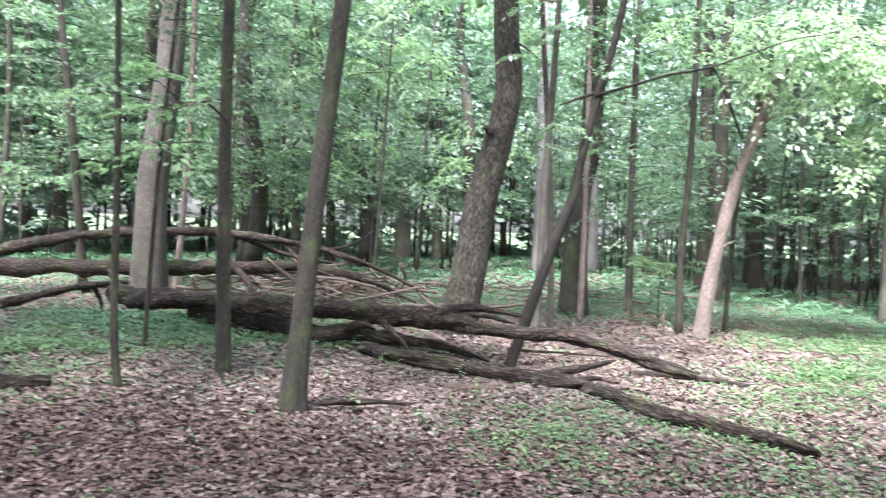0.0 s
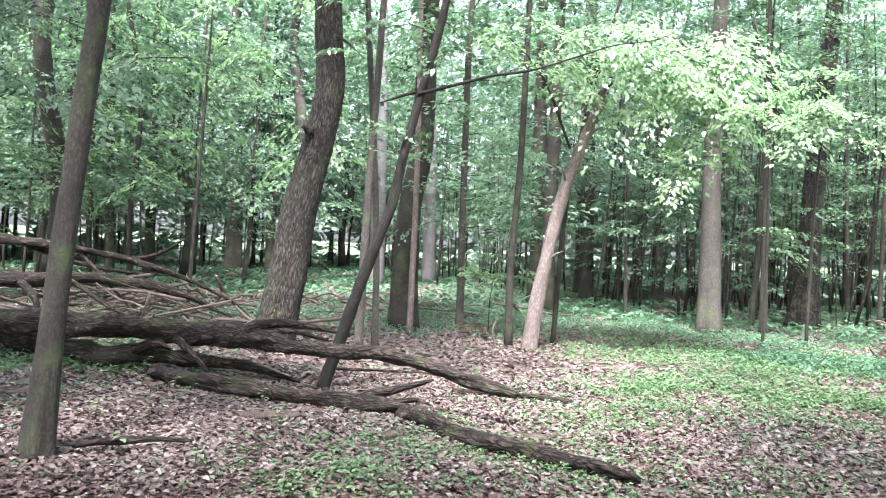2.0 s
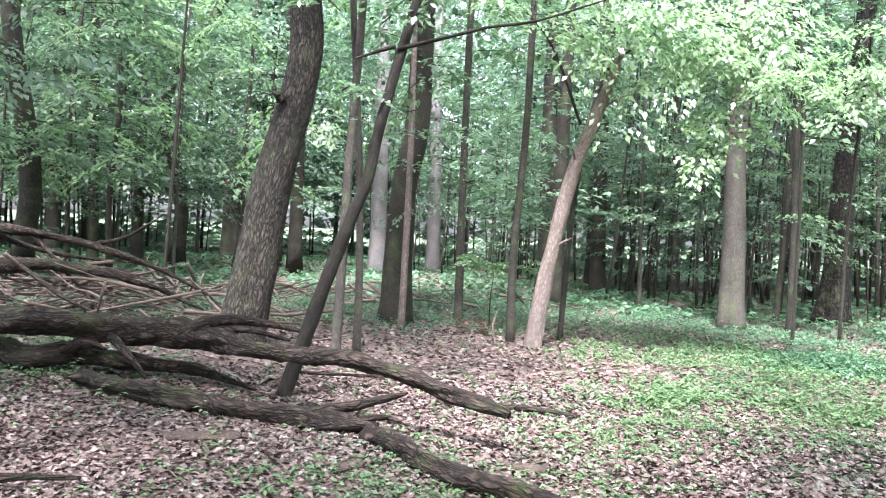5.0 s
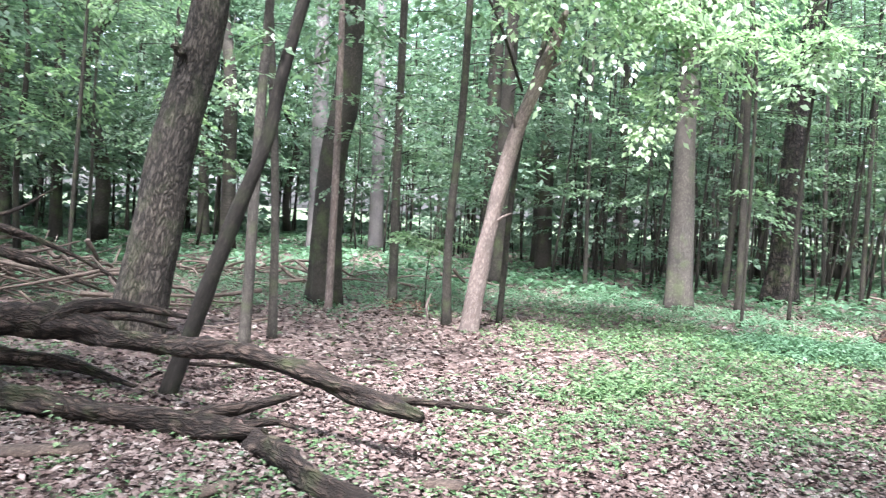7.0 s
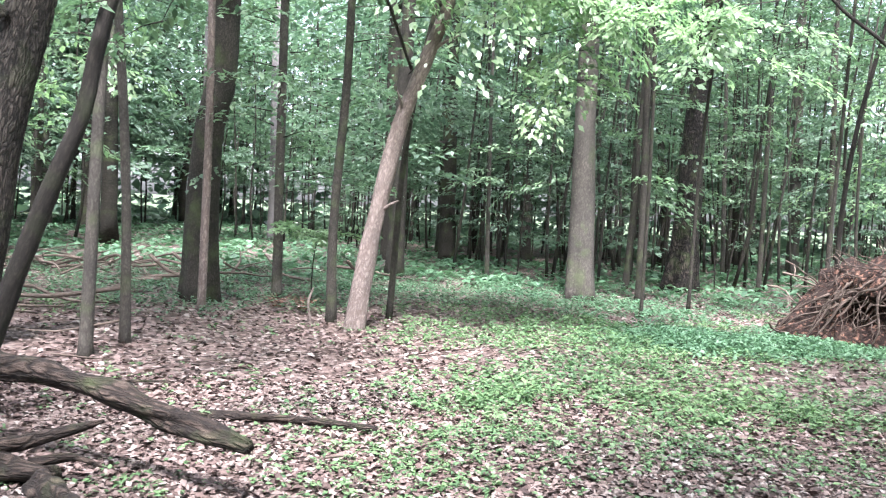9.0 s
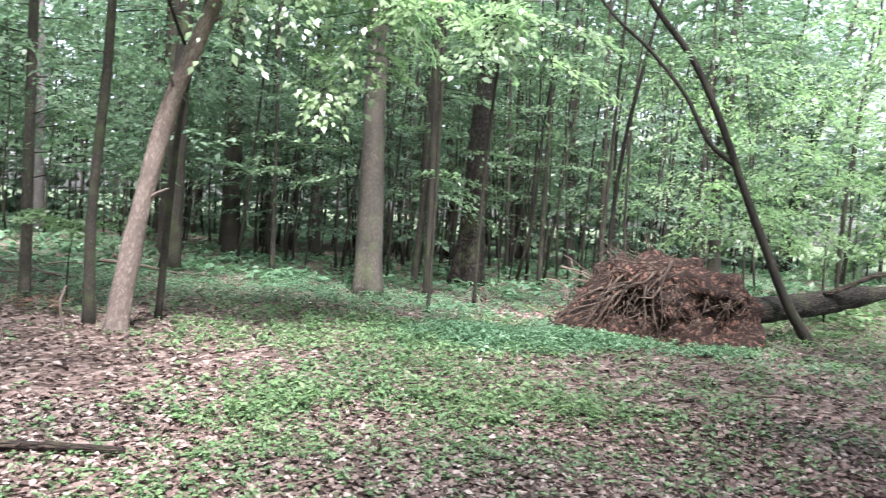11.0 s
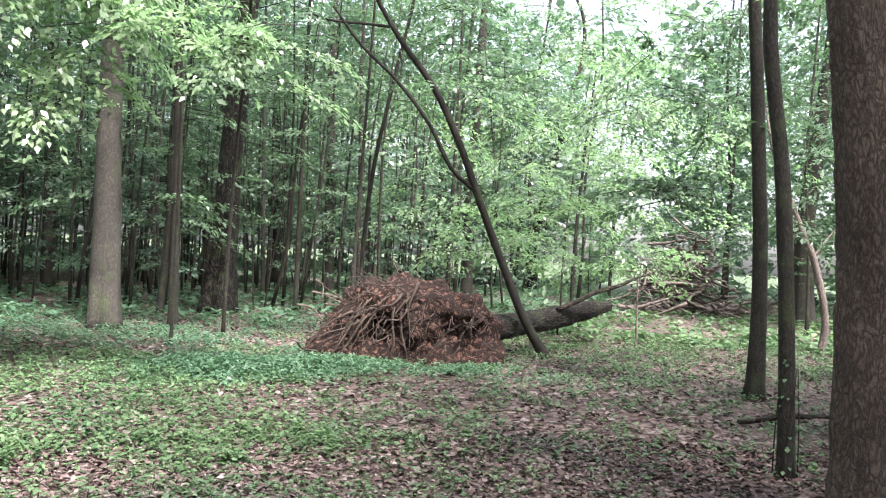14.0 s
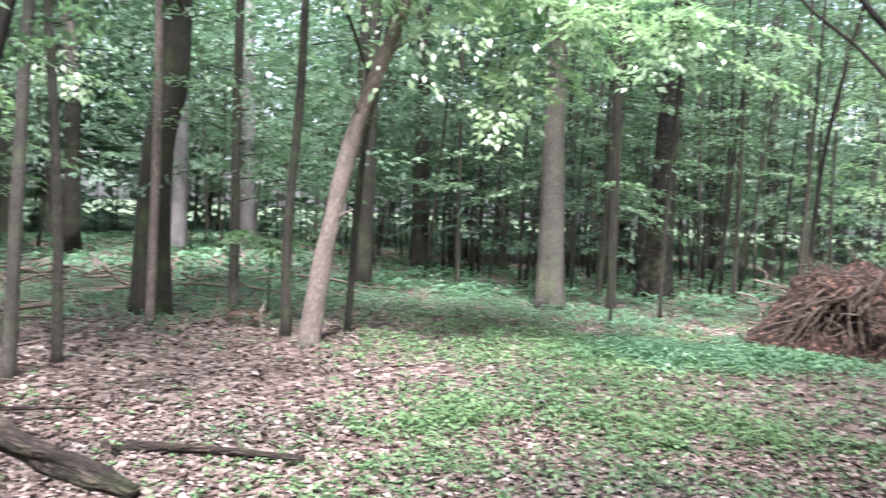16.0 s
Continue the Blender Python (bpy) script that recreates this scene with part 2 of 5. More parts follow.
def floor_mat():
    m, nt, b, out = nodes_of("forest_floor")
    N, K = nt.nodes.new, nt.links.new
    co = N("ShaderNodeNewGeometry")
    warp = N("ShaderNodeTexNoise")
    warp.inputs["Scale"].default_value, warp.inputs["Detail"].default_value = 9, 3
    K(co.outputs["Position"], warp.inputs["Vector"])
    ad = N("ShaderNodeMix")
    ad.data_type, ad.blend_type = "RGBA", "ADD"
    ad.inputs["Factor"].default_value = 0.12
    K(co.outputs["Position"], ad.inputs[6])
    K(warp.outputs["Color"], ad.inputs[7])
    vo = N("ShaderNodeTexVoronoi")
    vo.inputs["Scale"].default_value = 15
    K(ad.outputs[2], vo.inputs["Vector"])
    sep = N("ShaderNodeSeparateColor")
    K(vo.outputs["Color"], sep.inputs[0])
    cr = ramp(nt, [(0.0, (0.045, 0.03, 0.026)), (0.35, (0.10, 0.069, 0.06)), (0.7, (0.15, 0.112, 0.102)), (1.0, (0.26, 0.22, 0.205))])
    K(sep.outputs[0], cr.inputs["Fac"])
    gap = ramp(nt, [(0.0, (1, 1, 1)), (0.75, (0.8, 0.8, 0.8)), (1.0, (0.25, 0.22, 0.2))])
    gd = N("ShaderNodeMath")
    gd.operation = "MULTIPLY"
    gd.inputs[1].default_value = 1.25
    K(vo.outputs["Distance"], gd.inputs[0])
    K(gd.outputs[0], gap.inputs["Fac"])
    mx = N("ShaderNodeMix")
    mx.data_type, mx.blend_type = "RGBA", "MULTIPLY"
    mx.inputs["Factor"].default_value = 1
    K(cr.outputs[0], mx.inputs[6])
    K(gap.outputs[0], mx.inputs[7])
    soil = N("ShaderNodeTexNoise")
    soil.inputs["Scale"].default_value, soil.inputs["Detail"].default_value = 0.8, 5
    K(co.outputs["Position"], soil.inputs["Vector"])
    sr = ramp(nt, [(0.35, (0.7, 0.68, 0.66)), (0.65, (1.15, 1.1, 1.08))])
    K(soil.outputs["Fac"], sr.inputs["Fac"])
    m2 = N("ShaderNodeMix")
    m2.data_type, m2.blend_type = "RGBA", "MULTIPLY"
    m2.inputs["Factor"].default_value = 1
    K(mx.outputs[2], m2.inputs[6])
    K(sr.outputs[0], m2.inputs[7])
    # open grassland begins where the wood ends
    ln = N("ShaderNodeVectorMath")
    ln.operation = "DISTANCE"
    ln.inputs[1].default_value = (1.5, 3.0, 0.0)
    K(co.outputs["Position"], ln.inputs[0])
    mr = N("ShaderNodeMapRange")
    mr.inputs["From Min"].default_value, mr.inputs["From Max"].default_value = 44, 50
    K(ln.outputs["Value"], mr.inputs["Value"])
    gm = N("ShaderNodeMix")
    gm.data_type = "RGBA"
    gm.inputs[7].default_value = (0.065, 0.092, 0.046, 1)
    K(mr.outputs[0], gm.inputs["Factor"])
    K(m2.outputs[2], gm.inputs[6])
    K(gm.outputs[2], b.inputs["Base Color"])
    b.inputs["Roughness"].default_value = 0.85
    b.inputs["Specular IOR Level"].default_value = 0.3
    bp = N("ShaderNodeBump")
    bp.inputs["Strength"].default_value, bp.inputs["Distance"].default_value = 0.8, 0.03
    K(sep.outputs[1], bp.inputs["Height"])
    K(bp.outputs[0], b.inputs["Normal"])
    return m


BARK_OAK = bark("furrowed_grey_bark", (0.010, 0.009, 0.0075), (0.05, 0.043, 0.036), (0.108, 0.095, 0.079), 26, 0.25, 1.0, 0.2, furrow=0.85)
BARK_DARK = bark("dark_smooth_bark", (0.012, 0.0105, 0.009), (0.030, 0.027, 0.0225), (0.062, 0.056, 0.047), 34, 0.4, 0.5, 0.4, furrow=0.45)
# near-black base colour holds the shade of stems seen against the light
BARK_BLACK = bark("backlit_black_bark", (0.007, 0.006, 0.005), (0.015, 0.013, 0.011), (0.034, 0.029, 0.024), 34, 0.25, 0.35, 0.15, furrow=0.4)
BARK_BEECH = bark("grey_beech_bark", (0.022, 0.0195, 0.017), (0.054, 0.049, 0.043), (0.098, 0.09, 0.079), 24, 0.45, 0.45, 0.35, furrow=0.4)
# grey bark made paler: the light on two far trunks is in its colour
BARK_GREY_LIT = bark("lit_lavender_grey_bark", (0.085, 0.08, 0.083), (0.14, 0.131, 0.134), (0.2, 0.188, 0.191), 16, 0.5, 0.2, 0.1, furrow=0.2)
BARK_PALE = bark("pale_peeled_wood", (0.07, 0.05, 0.044), (0.148, 0.12, 0.108), (0.25, 0.21, 0.192), 22, 0.35, 0.6, furrow=0.5)
BARK_PINE = bark("plated_pine_bark", (0.024, 0.018, 0.014), (0.1, 0.078, 0.063), (0.185, 0.155, 0.13), 30, 0.36, 1.0, furrow=0.6)
BARK_FALLEN = bark("furrowed_dark_brown_bark", (0.004, 0.003, 0.003), (0.02, 0.0165, 0.0135), (0.062, 0.052, 0.043), 18, 0.35, 1.0, 0.3, furrow=0.9)
DEADWOOD = bark("weathered_dead_wood", (0.006, 0.0045, 0.004), (0.027, 0.0195, 0.0155), (0.098, 0.074, 0.061), 20, 0.3, 1.0, 0.3, furrow=0.75)
BRUSH = bark("grey_weathered_brushwood", (0.04, 0.032, 0.028), (0.1, 0.083, 0.073), (0.2, 0.172, 0.155), 30, 0.3, 0.3, furrow=0.3)
TWIGS = bark("dry_twigs", (0.035, 0.027, 0.022), (0.085, 0.066, 0.055), (0.17, 0.14, 0.12), 30, 0.3, 0.3, furrow=0.3)
EARTH = bark("red_brown_earth", (0.006, 0.004, 0.003), (0.024, 0.0135, 0.0105), (0.19, 0.105, 0.077), 9, 1.0, 1.0, furrow=0.6)
ROOTS = bark("pale_broken_roots", (0.016, 0.011, 0.009), (0.05, 0.037, 0.03), (0.15, 0.118, 0.098), 24, 0.3, 0.4, furrow=0.3)
FLOOR = floor_mat()
LEAF = leaf_mat("broad_green_leaves", [(0.0, (0.064, 0.108, 0.066)), (0.5, (0.1, 0.158, 0.096)), (1.0, (0.152, 0.224, 0.138))], 0.42, 0.4, 0.6)
# bluer copy of the leaf green: haze of distance put into the colour
LEAF_FAR = leaf_mat("hazy_distant_leaves", [(0.0, (0.066, 0.108, 0.08)), (0.5, (0.106, 0.16, 0.118)), (1.0, (0.162, 0.228, 0.168))], 0.45, 0.55, 0.4)
# brighter copy of the leaf green: sunlight and sky sheen put into the colour
LEAF_LIT = leaf_mat("sunlit_green_leaves", [(0.0, (0.14, 0.215, 0.12)), (0.5, (0.2, 0.285, 0.165)), (1.0, (0.28, 0.37, 0.23))], 0.58, 0.33, 0.8)
HERB = leaf_mat("low_herb_leaves", [(0.0, (0.052, 0.1, 0.047)), (0.5, (0.086, 0.15, 0.07)), (1.0, (0.14, 0.218, 0.105))], 0.3, 0.5, 0.45)
# herb green shifted to blue: reflected sky is put into the colour
HERB_SHEEN = leaf_mat("sky_sheen_herb_leaves", [(0.0, (0.052, 0.115, 0.064)), (0.5, (0.085, 0.162, 0.095)), (1.0, (0.13, 0.225, 0.142))], 0.3, 0.45, 0.5)
LITTER = leaf_mat("dry_fallen_leaves", [(0.0, (0.036, 0.023, 0.021)), (0.35, (0.092, 0.063, 0.058)), (0.8, (0.158, 0.12, 0.113)), (1.0, (0.26, 0.224, 0.215))], 0.0, 0.7, 0.25)
LITTER_RED = leaf_mat("redder_fallen_leaves", [(0.0, (0.028, 0.016, 0.014)), (0.4, (0.07, 0.041, 0.036)), (0.8, (0.125, 0.083, 0.075)), (1.0, (0.22, 0.175, 0.165))], 0.0, 0.6, 0.3)

# ---- ground ----
def spaced(a, b, step, far):
    mid = np.arange(a, b + 1e-6, step)
    out = np.geomspace(0.6, far, 16)
    return np.concatenate([a - out[::-1], mid, b + out])


gx, gy = spaced(-16, 32, 0.25, 900), spaced(-4, 34, 0.25, 900)
X, Y = np.meshgrid(gx, gy)
V = np.stack([X, Y, ground_z(X, Y)], -1).reshape(-1, 3)
nx, ny = len(gx), len(gy)
ii, jj = np.meshgrid(np.arange(ny - 1), np.arange(nx - 1), indexing="ij")
F = np.stack([ii * nx + jj, ii * nx + jj + 1, (ii + 1) * nx + jj + 1, (ii + 1) * nx + jj], -1).reshape(-1, 4).tolist()
ground = tagged(put("ground", mesh_of("ground", V, F, FLOOR)), "forest floor of brown soil and pinkish dry leaves", "ground", kind="structure")


# ---- trees ----
def grow(pts, radii, top):
    """Carry a measured stem on upwards to its top height, bending upright and thinning out."""
    p, r = [np.array(q, float) for q in pts], list(radii)
    way = (p[-1] - p[-2]) / np.linalg.norm(p[-1] - p[-2])
    h = top - p[-1][2]
    if h > 0.5:
        for k in range(1, 5):
            way = way * 0.8 + np.array([0, 0, 0.2])
            way = way / np.linalg.norm(way)
            p.append(p[-1] + way * h / 4)
            r.append(radii[-1] * (1 - 0.2 * k))
    return p, r


def crown_parts(seed, low, high, reach, sprays, per, size, mat, bare=0.15, droop=0.3, every=1, name="crown"):
    """A crown round an upright axis from the height low to high: leaf mesh and branch mesh."""
    r = np.random.default_rng(seed)
    u = r.random(sprays)
    z = low + (high - low) * u
    az = r.uniform(0, 2 * np.pi, sprays)
    length = reach * (0.45 + 0.55 * np.sin(np.pi * np.clip(0.15 + 0.8 * u, 0, 1))) * r.uniform(0.55, 1.15, sprays)
    el = r.uniform(0.0, 0.38, sprays)
    origin = np.stack([np.cos(az) * bare, np.sin(az) * bare, z], -1)
    # half of the sprays sit further out, on forks of the branch
    out = r.random(sprays) < 0.4
    origin[out] += (np.stack([np.cos(az), np.sin(az), 0.3 + 0 * az], -1) * (length * r.uniform(0.2, 0.6, sprays))[:, None])[out]
    az2 = az + r.normal(0, 0.45, sprays) * out
    quads, lines = spray_leaves(r, origin, az2, el, length, per, size, droop)
    leaves = quads_of(name, quads, mat)
    tubes = [tube(l, [0.007 + 0.007 * reach * 0.4, 0.006, 0.004, 0.002], 4, 3, rough=0) for l in lines[::every]]
    tv, tf = join(tubes)
    return leaves, mesh_of("branchwork", tv, tf, BARK_DARK)


UNDER = [crown_parts(100 + k, 1.6, 9.0, 2.1, 50, 60, 0.12, LEAF) for k in range(4)]
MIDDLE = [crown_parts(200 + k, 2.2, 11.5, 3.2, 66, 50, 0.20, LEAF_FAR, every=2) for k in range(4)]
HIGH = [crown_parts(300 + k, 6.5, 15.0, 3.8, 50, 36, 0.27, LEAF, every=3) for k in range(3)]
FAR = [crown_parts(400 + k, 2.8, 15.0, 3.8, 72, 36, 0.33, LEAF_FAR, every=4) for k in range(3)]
THIN = [crown_parts(450 + k, 4.6, 9.5, 1.3, 22, 40, 0.12, LEAF) for k in range(2)]
STEMS = []
for k in range(5):
    r = np.random.default_rng(500 + k)
    line = [(0, 0, -0.1)]
    for z in (2, 5, 9, 14, 17):
        line.append((r.normal(0, 0.05 * z ** 0.8), r.normal(0, 0.05 * z ** 0.8), z))
    v, f = tube(line, [1.0 / 10, 0.088, 0.078, 0.065, 0.04, 0.015], 22, 10, flare=0.5, rough=0.06, seed=k)
    STEMS.append((v, f))
STEM_MESH = {}


def stem_mesh(k, mat):
    if (k, mat.name) not in STEM_MESH:
        STEM_MESH[k, mat.name] = mesh_of("trunk", *STEMS[k], mat)
    return STEM_MESH[k, mat.name]


STANDING = []


def stem_tree(label, pts, radii, mat, top=14.0, crown=None, spin=0.0, flare=0.6, ridge=0.0, category="tree", scale=1.0, group="", segs=16, rings=40, rough=0.05):
    """A tree on a known stem line, with a crown (leaves, branches) round its top part."""
    p, r = grow(pts, radii, top)
    base = np.array([pts[0][0], pts[0][1], gz(pts[0][0], pts[0][1])])
    p = [q - base for q in p]
    p[0][2] = -0.12
    root = thing("tree", label, category, group, at=base)
    STANDING.append((base[0], base[1], radii[0]))
    v, f = tube(p, r, rings, segs, flare, rough, ridge, seed=len(STANDING))
    put("trunk", mesh_of("trunk", v, f, mat), root)
    if crown:
        leaves, twigs = crown
        q = p[len(pts) - 1]
        m = pose(q[0], q[1], 0, 0, 0, spin) @ Matrix.Scale(scale, 4)
        tagged(put("crown", leaves, root, at=m), kind="stuff")
        tagged(put("branchwork", twigs, root, at=m), kind="stuff")
    return root, p


# near and measured trees
stem_tree("slender dark-barked tree leaning over dry leaf litter", [(-1.18, 6.52, -0.07), (-1.10, 6.55, 1.13), (-1.01, 6.58, 2.29), (-0.91, 6.60, 3.36)], [0.105, 0.079, 0.074, 0.069], BARK_DARK, 12, THIN[0], 20, 0.5, 0.03, segs=28, rings=70)
stem_tree("slim dark tree with a straight stem", [(-2.12, 7.92, -0.07), (-2.20, 7.97, 1.85), (-2.24, 8.02, 3.70)], [0.078, 0.067, 0.056], BARK_DARK, 11, HIGH[1], 80, 0.5, 0.03, segs=24, rings=50)
stem_tree("thin crooked sapling with a bare stem", [(-2.74, 6.90, -0.06), (-2.81, 6.91, 0.44), (-2.85, 6.95, 1.91), (-2.91, 6.99, 3.38)], [0.039, 0.034, 0.029, 0.027], BARK_DARK, 8, THIN[0], 0, 0.3)
stem_tree("thick grey beech trunk beside a fallen log", [(-5.01, 13.70, -0.05), (-5.03, 13.75, 2.02), (-4.83, 13.80, 3.96), (-4.81, 13.83, 5.23)], [0.275, 0.252, 0.233, 0.223], BARK_BEECH, 17, HIGH[2], 10, 0.4, 0.02, segs=28, rings=60, scale=1.1)
stem_tree("dark straight trunk behind the beech", [(-6.36, 16.97, -0.05), (-6.38, 17.03, 2.48), (-6.37, 17.09, 4.88)], [0.150, 0.132, 0.120], BARK_DARK, 15, UNDER[0], 130)
stem_tree("slender tree bending over the fallen logs", [(-6.67, 14.97, -0.05), (-7.01, 15.04, 2.84), (-7.40, 15.11, 5.47)], [0.085, 0.074, 0.064], BARK_DARK, 11, UNDER[1], 40)
stem_tree("slim sapling standing behind the fallen logs", [(-5.31, 15.97, -0.05), (-5.16, 16.04, 3.03), (-5.18, 16.12, 5.86)], [0.068, 0.056, 0.051], BARK_PALE, 10, UNDER[2], 200)
FARROW = "dark woodland trunks"
for k, (pts, radii) in enumerate([
    ([(-12.38, 25.97, -0.05), (-12.61, 26.07, 3.77)], [0.220, 0.183]),
    ([(-7.51, 31.97, -0.08), (-7.59, 32.07, 3.98)], [0.271, 0.226]),
    ([(-4.73, 25.97, -0.05), (-5.07, 26.17, 7.61)], [0.147, 0.119]),
    ([(-3.94, 27.97, -0.05), (-4.05, 28.11, 5.38)], [0.178, 0.148]),
    ([(-0.24, 34.97, -0.05), (-0.35, 35.06, 3.35)], [0.222, 0.185]),
    ([(8.29, 25.20, -0.05), (8.13, 25.34, 5.39)], [0.263, 0.219]),
    ([(11.21, 28.95, -0.05), (11.09, 29.06, 4.10)], [0.266, 0.225]),
]):
    stem_tree("dark upright trunk deep in the shaded wood", pts, radii, BARK_DARK, 15, MIDDLE[k % 4], 70 * k, 0.4, group=FARROW)
SNAG, snag_line = stem_tree("broken dark trunk snapped off at mid height", [(-1.75, 34.97, -0.05), (-1.88, 35.10, 5.2)], [0.346, 0.290], BARK_DARK, 5.3, None, 0, 0.4)
OAK, oak_line = stem_tree("thick furrowed oak trunk leaning and curving upward", [(0.24, 12.33, -0.13), (0.36, 12.33, 0.55), (0.56, 12.33, 2.01), (0.80, 12.31, 3.09), (0.89, 12.31, 3.78), (0.82, 12.34, 4.54)], [0.29, 0.272, 0.251, 0.217, 0.210, 0.198], BARK_OAK, 17, HIGH[0], 150, 0.3, 0.07, segs=56, rings=130, scale=0.85)
BLACK, black_line = stem_tree("thin black-stemmed tree leaning across the fallen log", [(0.82, 9.6, -0.14), (1.0, 9.6, 0.36), (1.22, 9.6, 1.08), (1.42, 9.6, 1.68), (1.52, 9.6, 1.98), (1.60, 9.6, 2.42), (1.72, 9.6, 2.97), (1.86, 9.6, 3.55), (1.96, 9.6, 4.02)], [0.068, 0.066, 0.062, 0.058, 0.055, 0.056, 0.052, 0.047, 0.045], BARK_BLACK, 8.5, THIN[1], 0, 0.3, 0.05, segs=20, rings=80, rough=0.12)
for pts, radii in (([(1.76, 9.6, 3.2), (2.15, 9.54, 3.34), (2.71, 9.45, 3.50), (3.17, 9.37, 3.65), (3.65, 9.29, 3.78), (4.6, 9.2, 4.1)], [0.022, 0.018, 0.015, 0.012, 0.009, 0.004]),
                   ([(1.74, 9.6, 3.23), (1.55, 9.64, 3.17), (1.32, 9.68, 3.09)], [0.022, 0.018, 0.006])):
    put("limb", mesh_of("limb", *tube([np.array(q) - np.array(BLACK.location) for q in pts], radii, 30, 8, seed=6, wobble=0.16), BARK_BLACK), BLACK)
stem_tree("slim straight sapling with greenish bark", [(1.43, 11.90, -0.16), (1.45, 11.9, 0.8), (1.47, 11.95, 2.2), (1.52, 11.95, 3.8), (1.54, 11.96, 4.6)], [0.066, 0.059, 0.055, 0.050, 0.047], BARK_BEECH, 9, THIN[0], 77, 0.4)
stem_tree("thin pale sapling with a bare straight stem", [(1.76, 12.70, -0.18), (1.72, 12.73, 1.29), (1.62, 12.78, 2.73), (1.44, 12.86, 4.71)], [0.056, 0.048, 0.048, 0.044], BARK_BEECH, 9, THIN[0], 77, 0.4)
stem_tree("stout dark trunk with a widening foot", [(2.68, 16.18, -0.15), (2.71, 16.22, 2.33), (2.87, 16.22, 3.29), (2.89, 16.27, 5.84)], [0.254, 0.222, 0.212, 0.196], BARK_DARK, 16, HIGH[1], 60, 0.4, 0.04, segs=28, rings=60, scale=0.85)
stem_tree("thin pale stem in front of a dark trunk", [(2.66, 15.16, -0.18), (2.66, 15.22, 2.28), (2.64, 15.25, 3.56), (2.59, 15.30, 5.54)], [0.059, 0.054, 0.049, 0.044], BARK_PALE, 9, THIN[1], 130, 0.3)
stem_tree("slim upright tree with a light brown stem", [(3.88, 16.48, -0.15), (3.83, 16.54, 2.42), (3.80, 16.60, 4.94), (3.81, 16.62, 6.03)], [0.082, 0.071, 0.066, 0.060], BARK_BEECH, 11, UNDER[3], 30, scale=1.0)
stem_tree("slim tree standing beside a leaning pale stem", [(4.34, 14.47, -0.21), (4.31, 14.50, 1.20), (4.40, 14.53, 3.13), (4.42, 14.58, 5.53)], [0.077, 0.062, 0.058, 0.053], BARK_DARK, 10, THIN[0], 220, 0.4)
LEAN, lean_line = stem_tree("pale leaning broken stem on bright leaf litter", [(4.49, 13.83, -0.21), (4.69, 13.82, 1.16), (4.98, 13.80, 2.55), (5.29, 13.77, 3.49), (5.51, 13.74, 4.10), (5.60, 13.72, 4.45)], [0.138, 0.114, 0.105, 0.094, 0.085, 0.05], BARK_PALE, 4.6, None, 0, 0.3, 0.03, segs=24, rings=60, rough=0.09)
stem_tree("straight pale grey trunk rising from green herbs", [(9.55, 16.87, -0.12), (9.54, 16.94, 1.54), (9.52, 17.03, 3.39), (9.52, 17.07, 4.62), (9.54, 17.09, 5.45)], [0.255, 0.227, 0.196, 0.185, 0.180], BARK_BEECH, 16, HIGH[2], 190, 0.35, 0.03, segs=28, rings=60, scale=1.25)
stem_tree("stout dark trunk with a broad flaring foot", [(13.26, 18.90, -0.11), (13.32, 18.90, 0.8), (13.36, 18.90, 1.71), (13.40, 18.93, 3.53), (13.54, 18.91, 5.63), (13.61, 18.90, 6.68)], [0.31, 0.29, 0.274, 0.248, 0.228, 0.221], BARK_FALLEN, 17, HIGH[0], 250, 0.7, 0.06, segs=28, rings=60, scale=1.4)
stem_tree("slim dark sapling beside the stout trunk", [(10.65, 16.52, -0.13), (10.63, 16.64, 2.46), (10.61, 16.74, 4.57)], [0.085, 0.069, 0.063], BARK_DARK, 11, UNDER[0], 90)
stem_tree("thin dark sapling leaning slightly", [(11.82, 18.86, -0.11), (11.89, 18.87, 1.62), (11.96, 18.91, 3.86)], [0.074, 0.062, 0.056], BARK_DARK, 10, UNDER[1], 160)
stem_tree("thick grey trunk in green undergrowth", [(6.95, 20.35, -0.07), (6.98, 20.45, 3.18)], [0.201, 0.167], BARK_DARK, 15, MIDDLE[1], 20, 0.4)
stem_tree("broad dark trunk at the back of the glade", [(10.01, 25.43, -0.06), (9.97, 25.58, 2.99)], [0.245, 0.214], BARK_DARK, 15, MIDDLE[2], 120, 0.4)
for k, (pts, radii) in enumerate([
    ([(16.83, 21.81, -0.07), (16.70, 22.15, 6.02)], [0.065, 0.049]), ([(22.10, 27.78, -0.05), (22.01, 28.03, 4.78)], [0.218, 0.163]),
    ([(15.28, 18.64, -0.11), (15.33, 18.80, 4.99)], [0.062, 0.046]), ([(20.84, 23.50, -0.05), (20.80, 23.76, 5.78)], [0.188, 0.141]),
    ([(19.77, 20.99, -0.06), (19.68, 21.32, 6.77)], [0.085, 0.064]), ([(26.27, 23.58, -0.05), (26.53, 23.58, 4.90)], [0.095, 0.072]),
    ([(9.11, 20.28, -0.08), (9.08, 20.36, 1.41)], [0.060, 0.045]), ([(12.75, 25.80, -0.06), (12.66, 25.98, 2.79)], [0.150, 0.113]),
    ([(28.45, 10.65, -0.05), (28.37, 10.71, 3.06), (28.43, 10.62, 4.10)], [0.309, 0.275, 0.258]),
]):
    stem_tree("slender upright tree in the dense young wood", pts, radii, BARK_DARK if k % 3 else BARK_BEECH, 13, UNDER[k % 4] if radii[0] < 0.12 else MIDDLE[k % 4], 50 * k, 0.4, group="young trees behind the glade")
